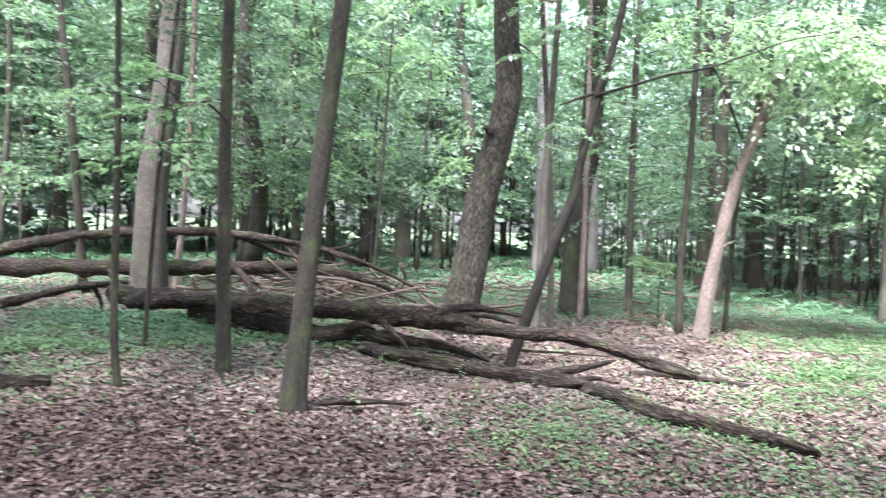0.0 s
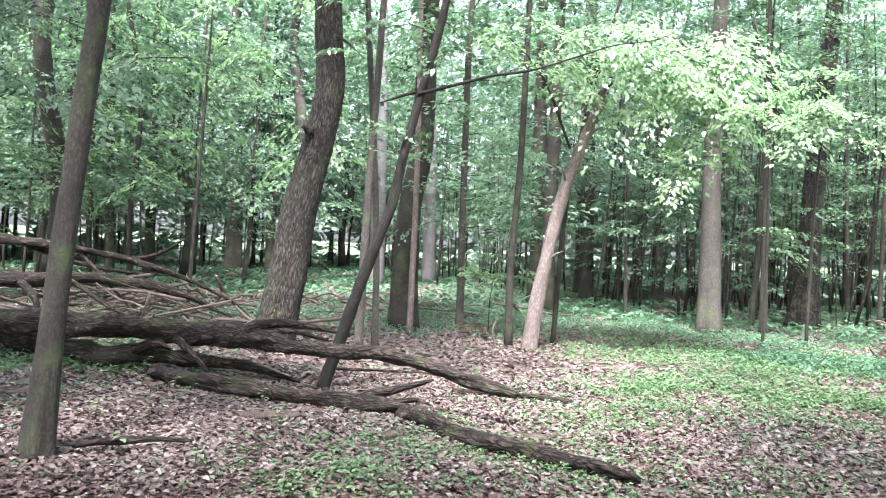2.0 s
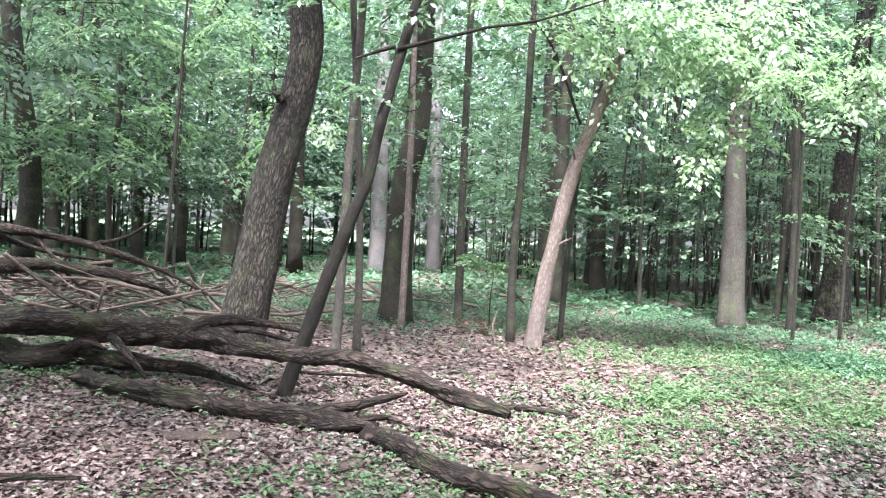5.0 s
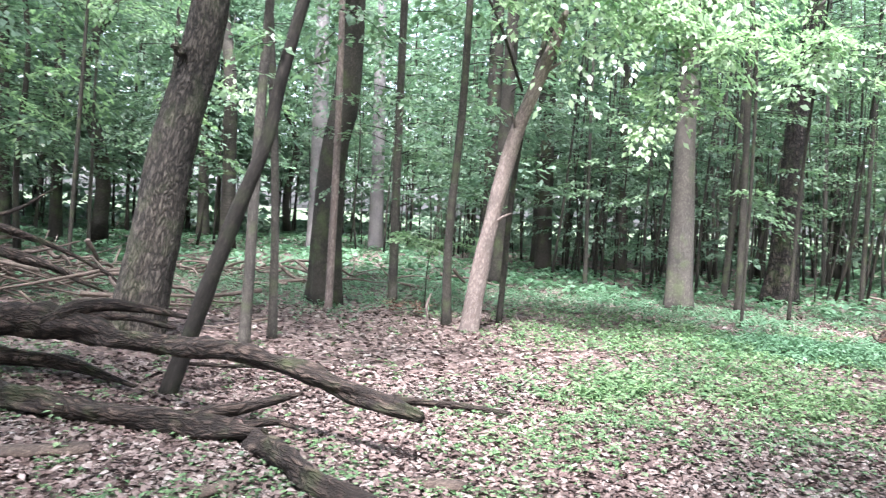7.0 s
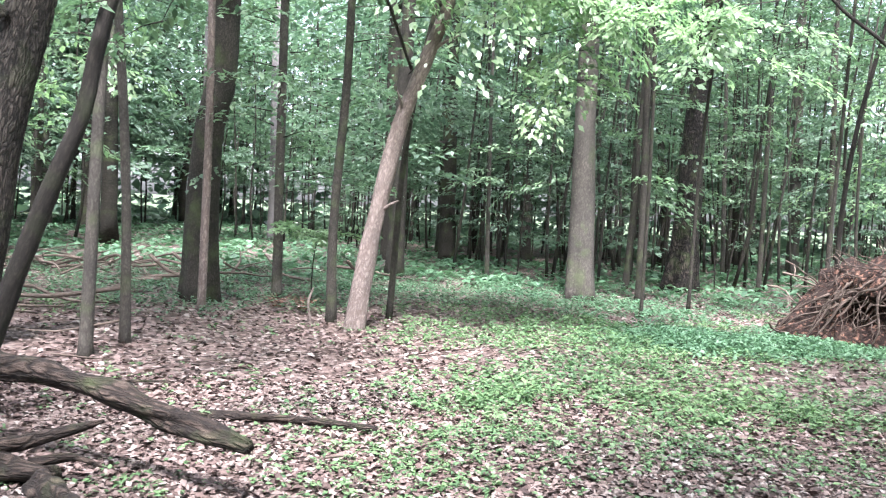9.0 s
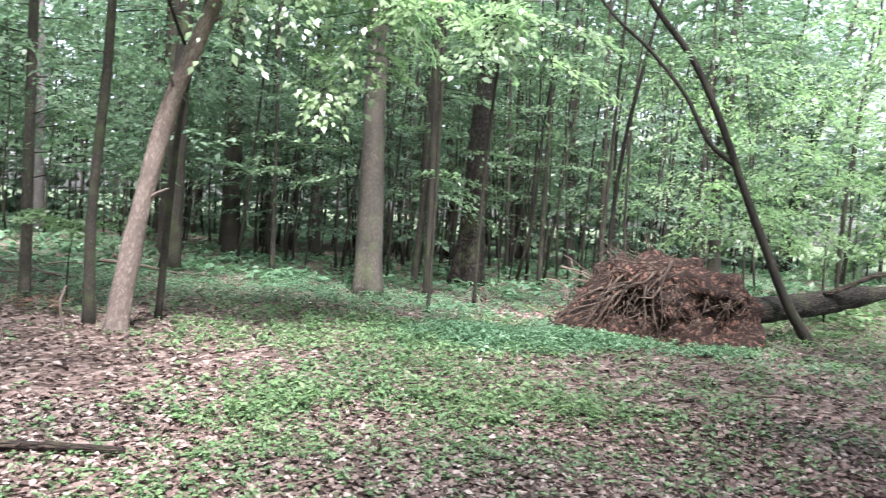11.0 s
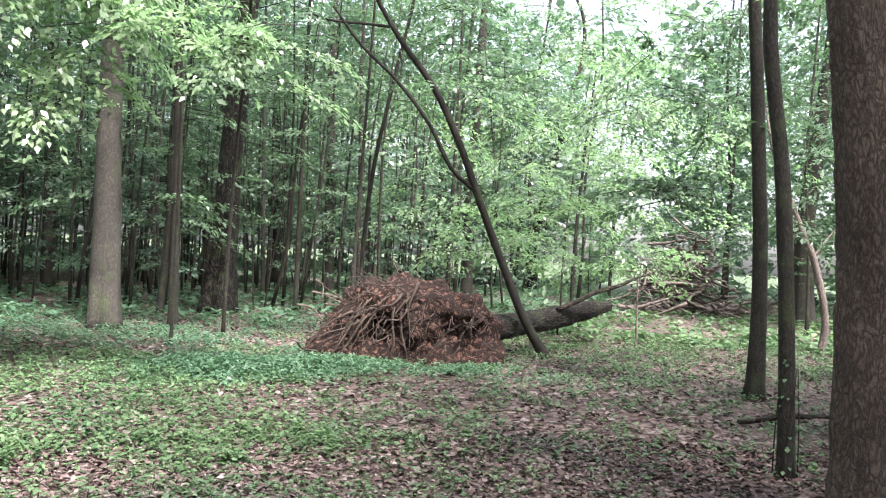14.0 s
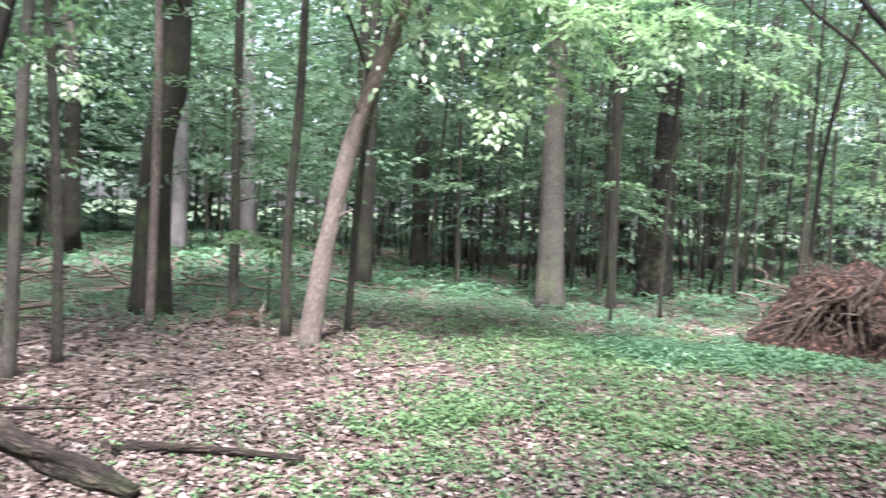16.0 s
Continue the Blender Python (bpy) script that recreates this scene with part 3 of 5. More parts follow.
stem_tree("tall trunk behind the root plate", [(26.56, 22.06, -0.05), (26.54, 22.23, 4.03), (26.70, 22.20, 6.50), (26.85, 22.23, 10.20)], [0.215, 0.197, 0.179, 0.161], BARK_BEECH, 15, HIGH[1], 10, 0.4)
SHOOT, shoot_line = stem_tree("bare thin sapling in the sunny herbs", [(17.45, 10.89, -0.10), (17.45, 10.93, 1.3)], [0.026, 0.015], BARK_PALE, 1.4, None, 0, 0.2)
ARCH, arch_line = stem_tree("thin black tree arching over the uprooted trunk", [(13.96, 10.74, -0.13), (13.67, 11.09, 0.50), (13.40, 11.41, 1.40), (13.12, 11.74, 2.40), (12.88, 12.03, 3.30), (12.57, 12.39, 4.21), (12.22, 12.82, 4.92), (11.99, 13.10, 5.45), (11.73, 13.41, 6.17)], [0.088, 0.074, 0.066, 0.062, 0.058, 0.053, 0.046, 0.041, 0.034], BARK_BLACK, 6.3, None, 0, 0.3, segs=16, rings=60)
for pts, radii in (([(13.03, 11.84, 2.62), (12.80, 12.13, 2.93), (12.54, 12.44, 3.64), (12.16, 12.91, 4.35), (11.79, 13.36, 4.87), (11.47, 13.75, 5.49)], [0.042, 0.038, 0.035, 0.032, 0.028, 0.02]),
                   ([(12.08, 12.99, 5.2), (11.77, 13.38, 5.23), (11.42, 13.81, 5.26), (11.06, 14.25, 5.46)], [0.028, 0.023, 0.019, 0.01])):
    put("limb", mesh_of("limb", *tube([np.array(q) - np.array(ARCH.location) for q in pts], radii, 24, 8, seed=4), BARK_BLACK), ARCH)
stem_tree("thin black sapling curving up behind the root plate", [(12.85, 14.05, -0.12), (12.8, 14.05, 1.5), (12.9, 14.0, 3.0), (13.1, 13.85, 4.5), (13.3, 13.7, 5.8)], [0.05, 0.042, 0.038, 0.034, 0.03], BARK_BLACK, 9, THIN[1], 40, 0.3)
stem_tree("slim grey tree with a spreading foot", [(12.67, 7.06, -0.09), (12.64, 7.07, 1.55), (12.52, 7.19, 3.83), (12.46, 7.26, 4.87)], [0.105, 0.090, 0.080, 0.073], BARK_DARK, 12, HIGH[2], 300, 0.6, 0.02, segs=20)
stem_tree("slim dark tree with ivy shoots at its foot", [(8.97, 5.65, -0.07), (8.93, 5.69, 1.03), (8.85, 5.77, 2.31), (8.76, 5.87, 3.16), (8.74, 5.89, 3.59)], [0.069, 0.060, 0.056, 0.054, 0.051], BARK_DARK, 11, THIN[0], 210, 0.4, 0.03, segs=20, rings=50)
BENT, bent_line = stem_tree("bent pale stem in the sunny clearing", [(19.71, 8.04, -0.07), (19.75, 7.97, 0.64), (19.56, 8.20, 1.86), (19.39, 8.40, 2.40), (19.0, 8.8, 3.6)], [0.079, 0.073, 0.067, 0.062, 0.05], BARK_PALE, 5, None, 0, 0.3)
stem_tree("thick plated pine trunk with deep bark", [(7.76, 4.89, -0.06), (7.71, 4.93, 1.82), (7.61, 5.03, 3.13)], [0.189, 0.177, 0.164], BARK_PINE, 17, THIN[1], 0, 0.25, 0.12, segs=64, rings=160, scale=1.3)

# two lit trunks, their brightness carried by the bark colour
stem_tree("sunlit lavender-grey trunk among the dark stems", [(3.6, 29.63, -0.05), (3.59, 29.75, 2.68), (3.51, 29.89, 5.61)], [0.30, 0.27, 0.25], BARK_GREY_LIT, 15, MIDDLE[0], 33, 0.3)
stem_tree("sunlit lavender-grey trunk among the dark stems", [(6.14, 33.07, -0.05), (6.09, 33.2, 3.02), (6.01, 33.33, 5.56)], [0.28, 0.25, 0.23], BARK_GREY_LIT, 15, MIDDLE[1], 33, 0.3)
# the wood that closes the view, thinning towards the sunny side
r = np.random.default_rng(11)
made = 0
for _ in range(6000):
    if made >= 150:
        break
    az, dist = radians(r.uniform(-42, 92)), math.sqrt(r.uniform(17 ** 2, 52 ** 2))
    x, y = 1.5 + dist * math.sin(az), 3 + dist * math.cos(az)
    sunny = bump_at(math.degrees(az), 0, 66, 0, 10, 1)
    if dist < 24 and (az > radians(5) or sunny > 0.3) or r.random() < 0.72 * sunny or (x - 12) ** 2 + (y - 12) ** 2 < 49 or (x < 0 and y < 17):
        continue
    if any((x - a) ** 2 + (y - b) ** 2 < 1.1 for a, b, c in STANDING):
        continue
    thick = r.random() < 0.22
    rad = r.uniform(0.14, 0.25) if thick else r.uniform(0.04, 0.10)
    k = int(r.integers(0, 5))
    t = thing("tree", "stout dark forest tree deep in the wood" if thick else "slender young forest tree with leafy sprays", "tree", "trees of the closing wood", at=(x, y, gz(x, y)))
    spin, s = r.uniform(0, 360), r.uniform(0.8, 1.15)
    w = rad / 0.1
    put("trunk", stem_mesh(k, BARK_BEECH if r.random() < 0.25 else BARK_DARK), t, at=pose(0, 0, 0, r.normal(0, 1.5), r.normal(0, 1.5), spin) @ Matrix.Diagonal((w, w, s, 1)))
    pool = (MIDDLE if thick else UNDER) if dist < 27 else (FAR if r.random() < 0.6 else MIDDLE)
    leaves, twigs = pool[int(r.integers(0, len(pool)))]
    m = pose(0, 0, 0, 0, 0, r.uniform(0, 360)) @ Matrix.Diagonal((s, s, s * r.uniform(0.9, 1.1), 1))
    tagged(put("crown", leaves, t, at=m), kind="stuff")
    tagged(put("branchwork", twigs, t, at=m), kind="stuff")
    STANDING.append((x, y, rad))
    made += 1

# unseen trees added behind the walker, placed so that their crowns shade the path
for k, (x, y) in enumerate([(-6, -2), (-3, -5), (4.5, -4), (8, -1), (-8, 5), (2, -9), (-3.5, 2.5), (1.2, -2.2), (4.2, 0.4), (11.2, -1.2), (14.5, -2), (-5.4, 5.0), (-1.6, -1.6), (6.6, 0.8), (9.8, 0.2)]):
    t = thing("tree", "unseen tall tree added to shade the path", "tree", "trees behind the path", at=(x, y, gz(x, y)))
    put("trunk", stem_mesh(k % 5, BARK_DARK), t, at=Matrix.Diagonal((1.8, 1.8, 1, 1)))
    leaves, twigs = HIGH[k % 3]
    tagged(put("crown", leaves, t, at=pose(0, 0, 0, 0, 0, 47 * k)), kind="stuff")
    tagged(put("branchwork", twigs, t, at=pose(0, 0, 0, 0, 0, 47 * k)), kind="stuff")

# unseen wood added behind the path to hold back low sky light
r = np.random.default_rng(15)
for k in range(22):
    az, dist = radians(105 + 190 * (k + r.uniform(-0.3, 0.3)) / 22), r.uniform(11, 20)
    x, y = 2 + dist * math.sin(az), 2 + dist * math.cos(az)
    t = thing("tree", "unseen leafy tree added to block low sky light", "tree", "trees behind the path", at=(x, y, gz(x, y)))
    put("trunk", stem_mesh(k % 5, BARK_DARK), t, at=Matrix.Diagonal((1.5, 1.5, 1, 1)))
    leaves, twigs = FAR[k % 3]
    m = pose(0, 0, 0, 0, 0, 61 * k)
    tagged(put("crown", leaves, t, at=m), kind="stuff")
    tagged(put("branchwork", twigs, t, at=m), kind="stuff")

# leafy edge of the wood, where single trees can no longer be told apart
r = np.random.default_rng(77)
n = 70000
a, d = np.radians(r.uniform(-45, 95, n)), r.uniform(46, 62, n)
z = 0.1 + 16 * r.random(n) ** 1.3
clump = vnoise(np.degrees(a) * 0.9, z, 2.2, 12) * 0.6 + vnoise(np.degrees(a) * 0.9, z, 0.8, 13) * 0.4
low = np.where(z < 0.5, 1.0, np.where(z < 3.4, 0.36, 1.0))
keep = (clump > np.where(a < np.radians(52), 0.27, 0.42)) & (r.random(n) < low)
a, d, z = a[keep], d[keep], z[keep]
n = len(a)
c = np.stack([1.5 + d * np.sin(a), 3 + d * np.cos(a), z], -1)
nm = r.normal(0, 0.5, (n, 3)) + np.array([0, 0, 1.0])
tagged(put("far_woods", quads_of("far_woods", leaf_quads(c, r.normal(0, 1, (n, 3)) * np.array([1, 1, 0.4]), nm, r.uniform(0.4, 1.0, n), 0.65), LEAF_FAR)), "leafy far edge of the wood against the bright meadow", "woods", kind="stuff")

# thicket of thin poles under the crowns
r = np.random.default_rng(78)
POLES = [mesh_of("pole", *tube([(0, 0, -0.1), (0.05 * k, 0.03, 1.5), (0.1 - 0.06 * k, 0.05, 4), (0.1, -0.1 * k, 7)], [0.035, 0.03, 0.024, 0.01], 10, 6, seed=k), BARK_DARK) for k in range(4)]
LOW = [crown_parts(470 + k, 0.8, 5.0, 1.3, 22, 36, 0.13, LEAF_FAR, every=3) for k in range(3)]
made = 0
while made < 300:
    az, dist = radians(r.uniform(-40, 62) if made < 130 else r.uniform(4, 50)), math.sqrt(r.uniform(20 ** 2, 46 ** 2) if made < 130 else r.uniform(19 ** 2, 36 ** 2))
    x, y = 1.5 + dist * math.sin(az), 3 + dist * math.cos(az)
    if dist < 27 and radians(0) < az < radians(20) or any((x - a) ** 2 + (y - b) ** 2 < 0.3 for a, b, c in STANDING):
        continue
    k = made % 4
    p = thing("sapling", "thin dark sapling pole in the shaded wood", "sapling", "sapling poles in the wood", at=(x, y, gz(x, y)))
    w = r.uniform(0.6, 1.5)
    put("stem", POLES[k], p, at=pose(0, 0, 0, r.normal(0, 3), r.normal(0, 3), r.uniform(0, 360)) @ Matrix.Diagonal((w, w, r.uniform(0.9, 1.3), 1)))
    if made % 10 < 3:
        leaves, twigs = LOW[made % 3]
        m = pose(0, 0, 0, 0, 0, r.uniform(0, 360))
        tagged(put("crown", leaves, p, at=m), kind="stuff")
        tagged(put("branchwork", twigs, p, at=m), kind="stuff")
    made += 1

# broken stubs and side shoots on the bare stems
def stub(owner, start, end, thick, mat):
    o = np.array(owner.location)
    put("limb", mesh_of("limb", *tube([np.array(start) - o, (np.array(start) + np.array(end)) / 2 - o + np.array([0, 0, 0.03]), np.array(end) - o], [thick, thick * 0.7, thick * 0.25], 8, 7, seed=3), mat), owner)


stub(LEAN, (4.74, 13.8, 1.35), (4.95, 13.6, 1.55), 0.03, BARK_PALE)
stub(LEAN, (5.02, 13.78, 2.65), (4.85, 13.6, 2.95), 0.025, BARK_PALE)
stub(LEAN, (5.3, 13.76, 3.5), (5.65, 13.6, 3.75), 0.03, BARK_PALE)
stub(BENT, (19.55, 8.2, 1.9), (19.9, 7.9, 2.5), 0.025, BARK_PALE)
stub(SNAG, (-1.8, 35.0, 3.6), (-1.2, 34.8, 4.3), 0.08, BARK_DARK)
stub(SHOOT, (17.45, 10.92, 0.9), (17.6, 10.8, 1.25), 0.008, BARK_PALE)
stub(SHOOT, (17.45, 10.92, 0.7), (17.3, 10.8, 1.05), 0.008, BARK_PALE)
stub(OAK, (0.9, 12.2, 4.42), (1.28, 11.93, 4.1), 0.022, BARK_OAK)
stub(OAK, (0.62, 12.1, 3.02), (0.52, 12.0, 3.06), 0.07, BARK_OAK)


# ---- fallen timber ----
def lying(name, label, pts, radii, mat=DEADWOOD, rings=60, segs=20, rough=0.24, ridge=0.16, branches=(), category="log", wobble=0.03, group=""):
    base = np.array([pts[0][0], pts[0][1], gz(pts[0][0], pts[0][1])])
    t = thing(name, label, category, group, at=base)
    put("stem", mesh_of("stem", *tube([np.array(q) - base for q in pts], radii, rings, segs, 0, rough, ridge, seed=int(abs(pts[0][0]) * 10), wobble=wobble, lobes=9, knots=0.75), mat), t)
    for bp, br in branches:
        put("branch", mesh_of("branch", *tube([np.array(q) - base for q in bp], br, 14, 8, 0, 0.12, 0.1, seed=3, wobble=0.02, knots=0.5), mat), t)
    return t


lying("fallen_log", "long dead forked log propped above the leaf litter", [(-4.68, 11.5, 0.34), (-3.77, 10.95, 0.40), (-2.66, 10.50, 0.44), (-1.54, 10.1, 0.45), (-0.75, 10.05, 0.43), (0.05, 9.84, 0.40), (0.50, 9.46, 0.36), (0.92, 9.12, 0.39), (1.40, 8.70, 0.41), (1.84, 8.30, 0.34), (2.19, 7.98, 0.27), (2.49, 7.70, 0.22)],
      [0.15, 0.15, 0.13, 0.115, 0.11, 0.115, 0.08, 0.072, 0.068, 0.066, 0.066, 0.055], rings=110, segs=24, branches=[
          ([(-0.1, 9.86, 0.40), (0.18, 9.80, 0.55), (0.55, 9.75, 0.57), (1.02, 9.70, 0.50)], [0.08, 0.06, 0.04, 0.02]),
          ([(0.1, 9.84, 0.46), (0.5, 9.7, 0.49), (0.9, 9.66, 0.42)], [0.04, 0.028, 0.015]),
          ([(-0.75, 10.0, 0.36), (-0.55, 9.75, 0.22), (-0.35, 9.55, 0.05)], [0.05, 0.035, 0.02]),
          ([(-1.0, 10.05, 0.5), (-1.0, 10.05, 0.6)], [0.04, 0.012]),
      ])
lying("fallen_log", "mossy dead bough lying under the propped log", [(-3.4, 11.0, 0.16), (-2.36, 10.70, 0.15), (-1.48, 10.1, 0.13), (-1.1, 10.2, 0.15), (-0.65, 10.06, 0.12), (0.05, 10.0, 0.05), (0.62, 9.62, -0.04)], [0.16, 0.14, 0.11, 0.085, 0.075, 0.055, 0.02], rings=70, segs=18,
      branches=[([(-1.2, 10.1, 0.2), (-0.95, 10.0, 0.28), (-0.8, 10.0, 0.22)], [0.06, 0.05, 0.02])])
lying("fallen_log", "thin dead log lying flat in the leaf litter", [(-0.90, 9.58, 0.05), (-0.15, 9.0, 0.03), (0.64, 8.62, 0.0), (1.26, 8.26, 0.0), (1.56, 8.08, 0.0)], [0.075, 0.095, 0.085, 0.095, 0.088], rings=70, segs=20, branches=[
    ([(1.05, 8.36, 0.03), (1.27, 8.28, 0.10), (1.46, 8.2, 0.15), (1.80, 8.06, 0.28)], [0.035, 0.042, 0.04, 0.012]),
    ([(1.45, 8.16, 0.05), (1.66, 8.14, 0.07), (1.8, 8.08, 0.03)], [0.03, 0.02, 0.01])])
lying("fallen_log", "thin broken dead log on patchy green herbs", [(1.5, 8.02, -0.02), (1.74, 7.45, 0.01), (2.01, 6.85, 0.01), (2.44, 6.30, 0.02), (2.80, 5.80, 0.02)], [0.075, 0.07, 0.065, 0.06, 0.045], rings=60, segs=20)
lying("fallen_log", "thin mossy stick half sunk in litter", [(2.30, 9.53, -0.09), (2.88, 9.28, -0.07), (3.51, 8.94, -0.08)], [0.035, 0.032, 0.025], rings=30, segs=10)
lying("fallen_log", "short mossy log stub in the herbs", [(-4.2, 6.3, 0.05), (-3.76, 6.52, 0.06), (-3.31, 6.84, 0.05)], [0.07, 0.075, 0.06], rings=30, segs=16)
lying("fallen_log", "long bare bough arched above the herbs", [(-10.2, 15.0, 0.35), (-8.29, 14.99, 0.72), (-7.34, 14.99, 0.97), (-6.50, 14.99, 1.11), (-5.13, 15.0, 1.25), (-3.86, 15.0, 1.24), (-2.37, 14.99, 1.05), (-1.52, 14.9, 0.82), (-0.5, 14.8, 0.4), (-0.1, 14.7, 0.1)], [0.13, 0.116, 0.106, 0.095, 0.085, 0.074, 0.058, 0.045, 0.03, 0.015], rings=90, segs=14, branches=[
    ([(-3.9, 15.0, 1.24), (-3.2, 15.2, 0.95), (-2.4, 15.3, 0.8), (-1.6, 15.4, 0.75)], [0.05, 0.04, 0.03, 0.012]),
    ([(-3.0, 15.0, 1.12), (-2.6, 14.8, 0.75), (-2.2, 14.6, 0.4), (-1.9, 14.5, 0.1)], [0.04, 0.03, 0.025, 0.012]),
    ([(-2.2, 15.0, 1.0), (-1.7, 15.0, 1.15), (-1.2, 15.1, 1.5)], [0.035, 0.025, 0.01])])
lying("fallen_log", "thick dark dead trunk lying across the herbs", [(-10, 14.5, 0.35), (-8.05, 14.58, 0.46), (-6.51, 14.58, 0.52), (-4.96, 14.58, 0.57), (-3.73, 14.58, 0.64), (-2.60, 14.59, 0.70), (-1.46, 14.58, 0.55), (-0.42, 14.5, 0.15)], [0.19, 0.165, 0.155, 0.139, 0.124, 0.093, 0.06, 0.02], rings=80, segs=16, branches=[
    ([(-3.7, 14.5, 0.6), (-3.4, 14.2, 0.35), (-3.3, 14.0, 0.0)], [0.07, 0.05, 0.03]),
    ([(-6.0, 14.5, 0.5), (-5.8, 14.3, 0.25), (-5.7, 14.2, 0.0)], [0.07, 0.06, 0.05]),
    ([(-3.0, 14.5, 0.68), (-2.3, 14.1, 0.3), (-1.6, 13.8, 0.05)], [0.04, 0.03, 0.012])])
lying("fallen_log", "dark bough lying slanted over the herbs", [(-7.3, 12.0, 0.02), (-6.59, 11.97, 0.10), (-5.92, 11.97, 0.27), (-5.21, 11.98, 0.45), (-4.7, 12.0, 0.5)], [0.075, 0.072, 0.064, 0.055, 0.042], rings=40, segs=12, branches=[([(-5.2, 12.0, 0.42), (-5.15, 12.1, 0.2), (-5.1, 12.1, 0.0)], [0.04, 0.03, 0.02])])


def brush(label, cx, cy, rx, ry, high, count, seed, thick=0.02, long=(0.8, 2.2), mat=TWIGS):
    """A heap of dead branches, each a piece of its own."""
    r = np.random.default_rng(seed)
    t = thing("brush_pile", label, "brush pile", at=(cx, cy, gz(cx, cy)))
    for _ in range(count):
        u, v = r.normal(0, 0.45, 2)
        x, y = u * rx, v * ry
        z = max(0.03, high * math.exp(-(u * u + v * v) * 1.6) * r.uniform(0.1, 1.0))
        a, L = r.uniform(0, 2 * np.pi), r.uniform(*long)
        d = np.array([math.cos(a), math.sin(a) * 0.7, r.normal(0, 0.22)])
        p = np.array([[x, y, z]]) + np.linspace(-0.5, 0.5, 4)[:, None] * L * d + r.normal(0, 0.06, (4, 3))
        p[:, 2] = np.maximum(p[:, 2], 0.015)
        w = thick * r.uniform(0.4, 1.6)
        put("branch", mesh_of("branch", *tube(p, [w, w * 0.8, w * 0.6, w * 0.3], 7, 5, seed=1), mat), t)
    return t


brush("heap of dead branches and twigs on herbs", -2.2, 15.2, 3.0, 1.6, 0.8, 100, 21, 0.024, (0.8, 2.6))
brush("low scatter of dead branches behind the oak", 0.9, 19.0, 5.0, 1.6, 0.35, 70, 22, 0.025)
brush("low scatter of fallen twigs in the herbs", -1.2, 12.8, 2.2, 0.9, 0.12, 26, 23, 0.016, (0.5, 1.4))
brush("tall grey heap of cut brushwood in the clearing", 28.6, 14.6, 2.4, 1.6, 3.0, 190, 24, 0.05, (1.0, 2.8), BRUSH)
brush("low dead branches in the sunny clearing", 29.5, 12.4, 2.4, 1.5, 0.7, 40, 25, 0.04, (1.0, 3.0), BRUSH)

# ---- uprooted tree: earth plate, roots and lying trunk ----
PLATE = np.array([11.30, 11.58, 0.0])
UPR = thing("uprooted_tree", "uprooted tree with a red-brown earth root plate", "fallen tree", at=tuple(PLATE))
ALONG, FACE = unit(np.array([0.62, -0.78, 0.0])), unit(np.array([-0.78, -0.62, 0.0]))
r = np.random.default_rng(31)
A, B = 46, 30
verts, faces = [], []
for i in range(A + 1):
    th = math.pi * i / A
    for j in range(B + 1):
        q = j / B
        edge = 1.0 + 0.12 * (vnoise(i * 0.5, 3.0, 1.0, 4) - 0.5) * 2
        c = -math.cos(th)
        side = (c if c < 0 else c ** 0.7) * 1.4 * edge * q
        up = math.sin(th) ** (0.75 if c < 0 else 0.6) * (1.32 - 0.3 * max(0.0, c)) * edge * q
        depth = 0.40 * (1 - q ** 2.4) + 0.34 * (float(vnoise(side, up, 0.38, 6)) - 0.5) + 0.16 * (float(vnoise(side, up, 0.17, 16)) - 0.5) + 0.12 * (float(vnoise(side, up, 0.09, 8)) - 0.5)
        depth += 0.16 * bump_at(side, up, -0.1, 1.0, 0.8, 0.2) - 0.32 * bump_at(side, up, 0.95, 0.4, 0.3, 0.3) - 0.26 * bump_at(side, up, -0.35, 0.5, 0.3, 0.22) - 0.2 * bump_at(side, up, 0.35, 0.3, 0.22, 0.2) + 0.1 * bump_at(side, up, 0.15, 0.62, 0.25, 0.16)
        lean = -0.30 * up
        p = ALONG * (side + 0.04 * up) + FACE * (depth + lean) + np.array([0, 0, up - 0.14])
        verts.append(p)
for i in range(A):
    for j in range(B):
        a = i * (B + 1) + j
        faces.append([a, a + 1, a + B + 2, a + B + 1])
n0 = len(verts)
for i in range(A + 1):
    p = verts[i * (B + 1) + B]
    verts.append(p - FACE * (0.45 + 0.2 * r.random()) + np.array([0, 0, -0.12 * r.random()]))
for i in range(A):
    a = i * (B + 1) + B
    faces.append([a, n0 + i, n0 + i + 1, a + B + 1])
faces.append([n0 + i for i in range(A + 1)])
put("root_plate", mesh_of("root_plate", verts, faces, EARTH), UPR, "red-brown earth clods packed between the roots")
def plate_at(side, up, out):
    return ALONG * (side + 0.04 * up) + FACE * (out - 0.30 * up) + np.array([0, 0, up - 0.14])


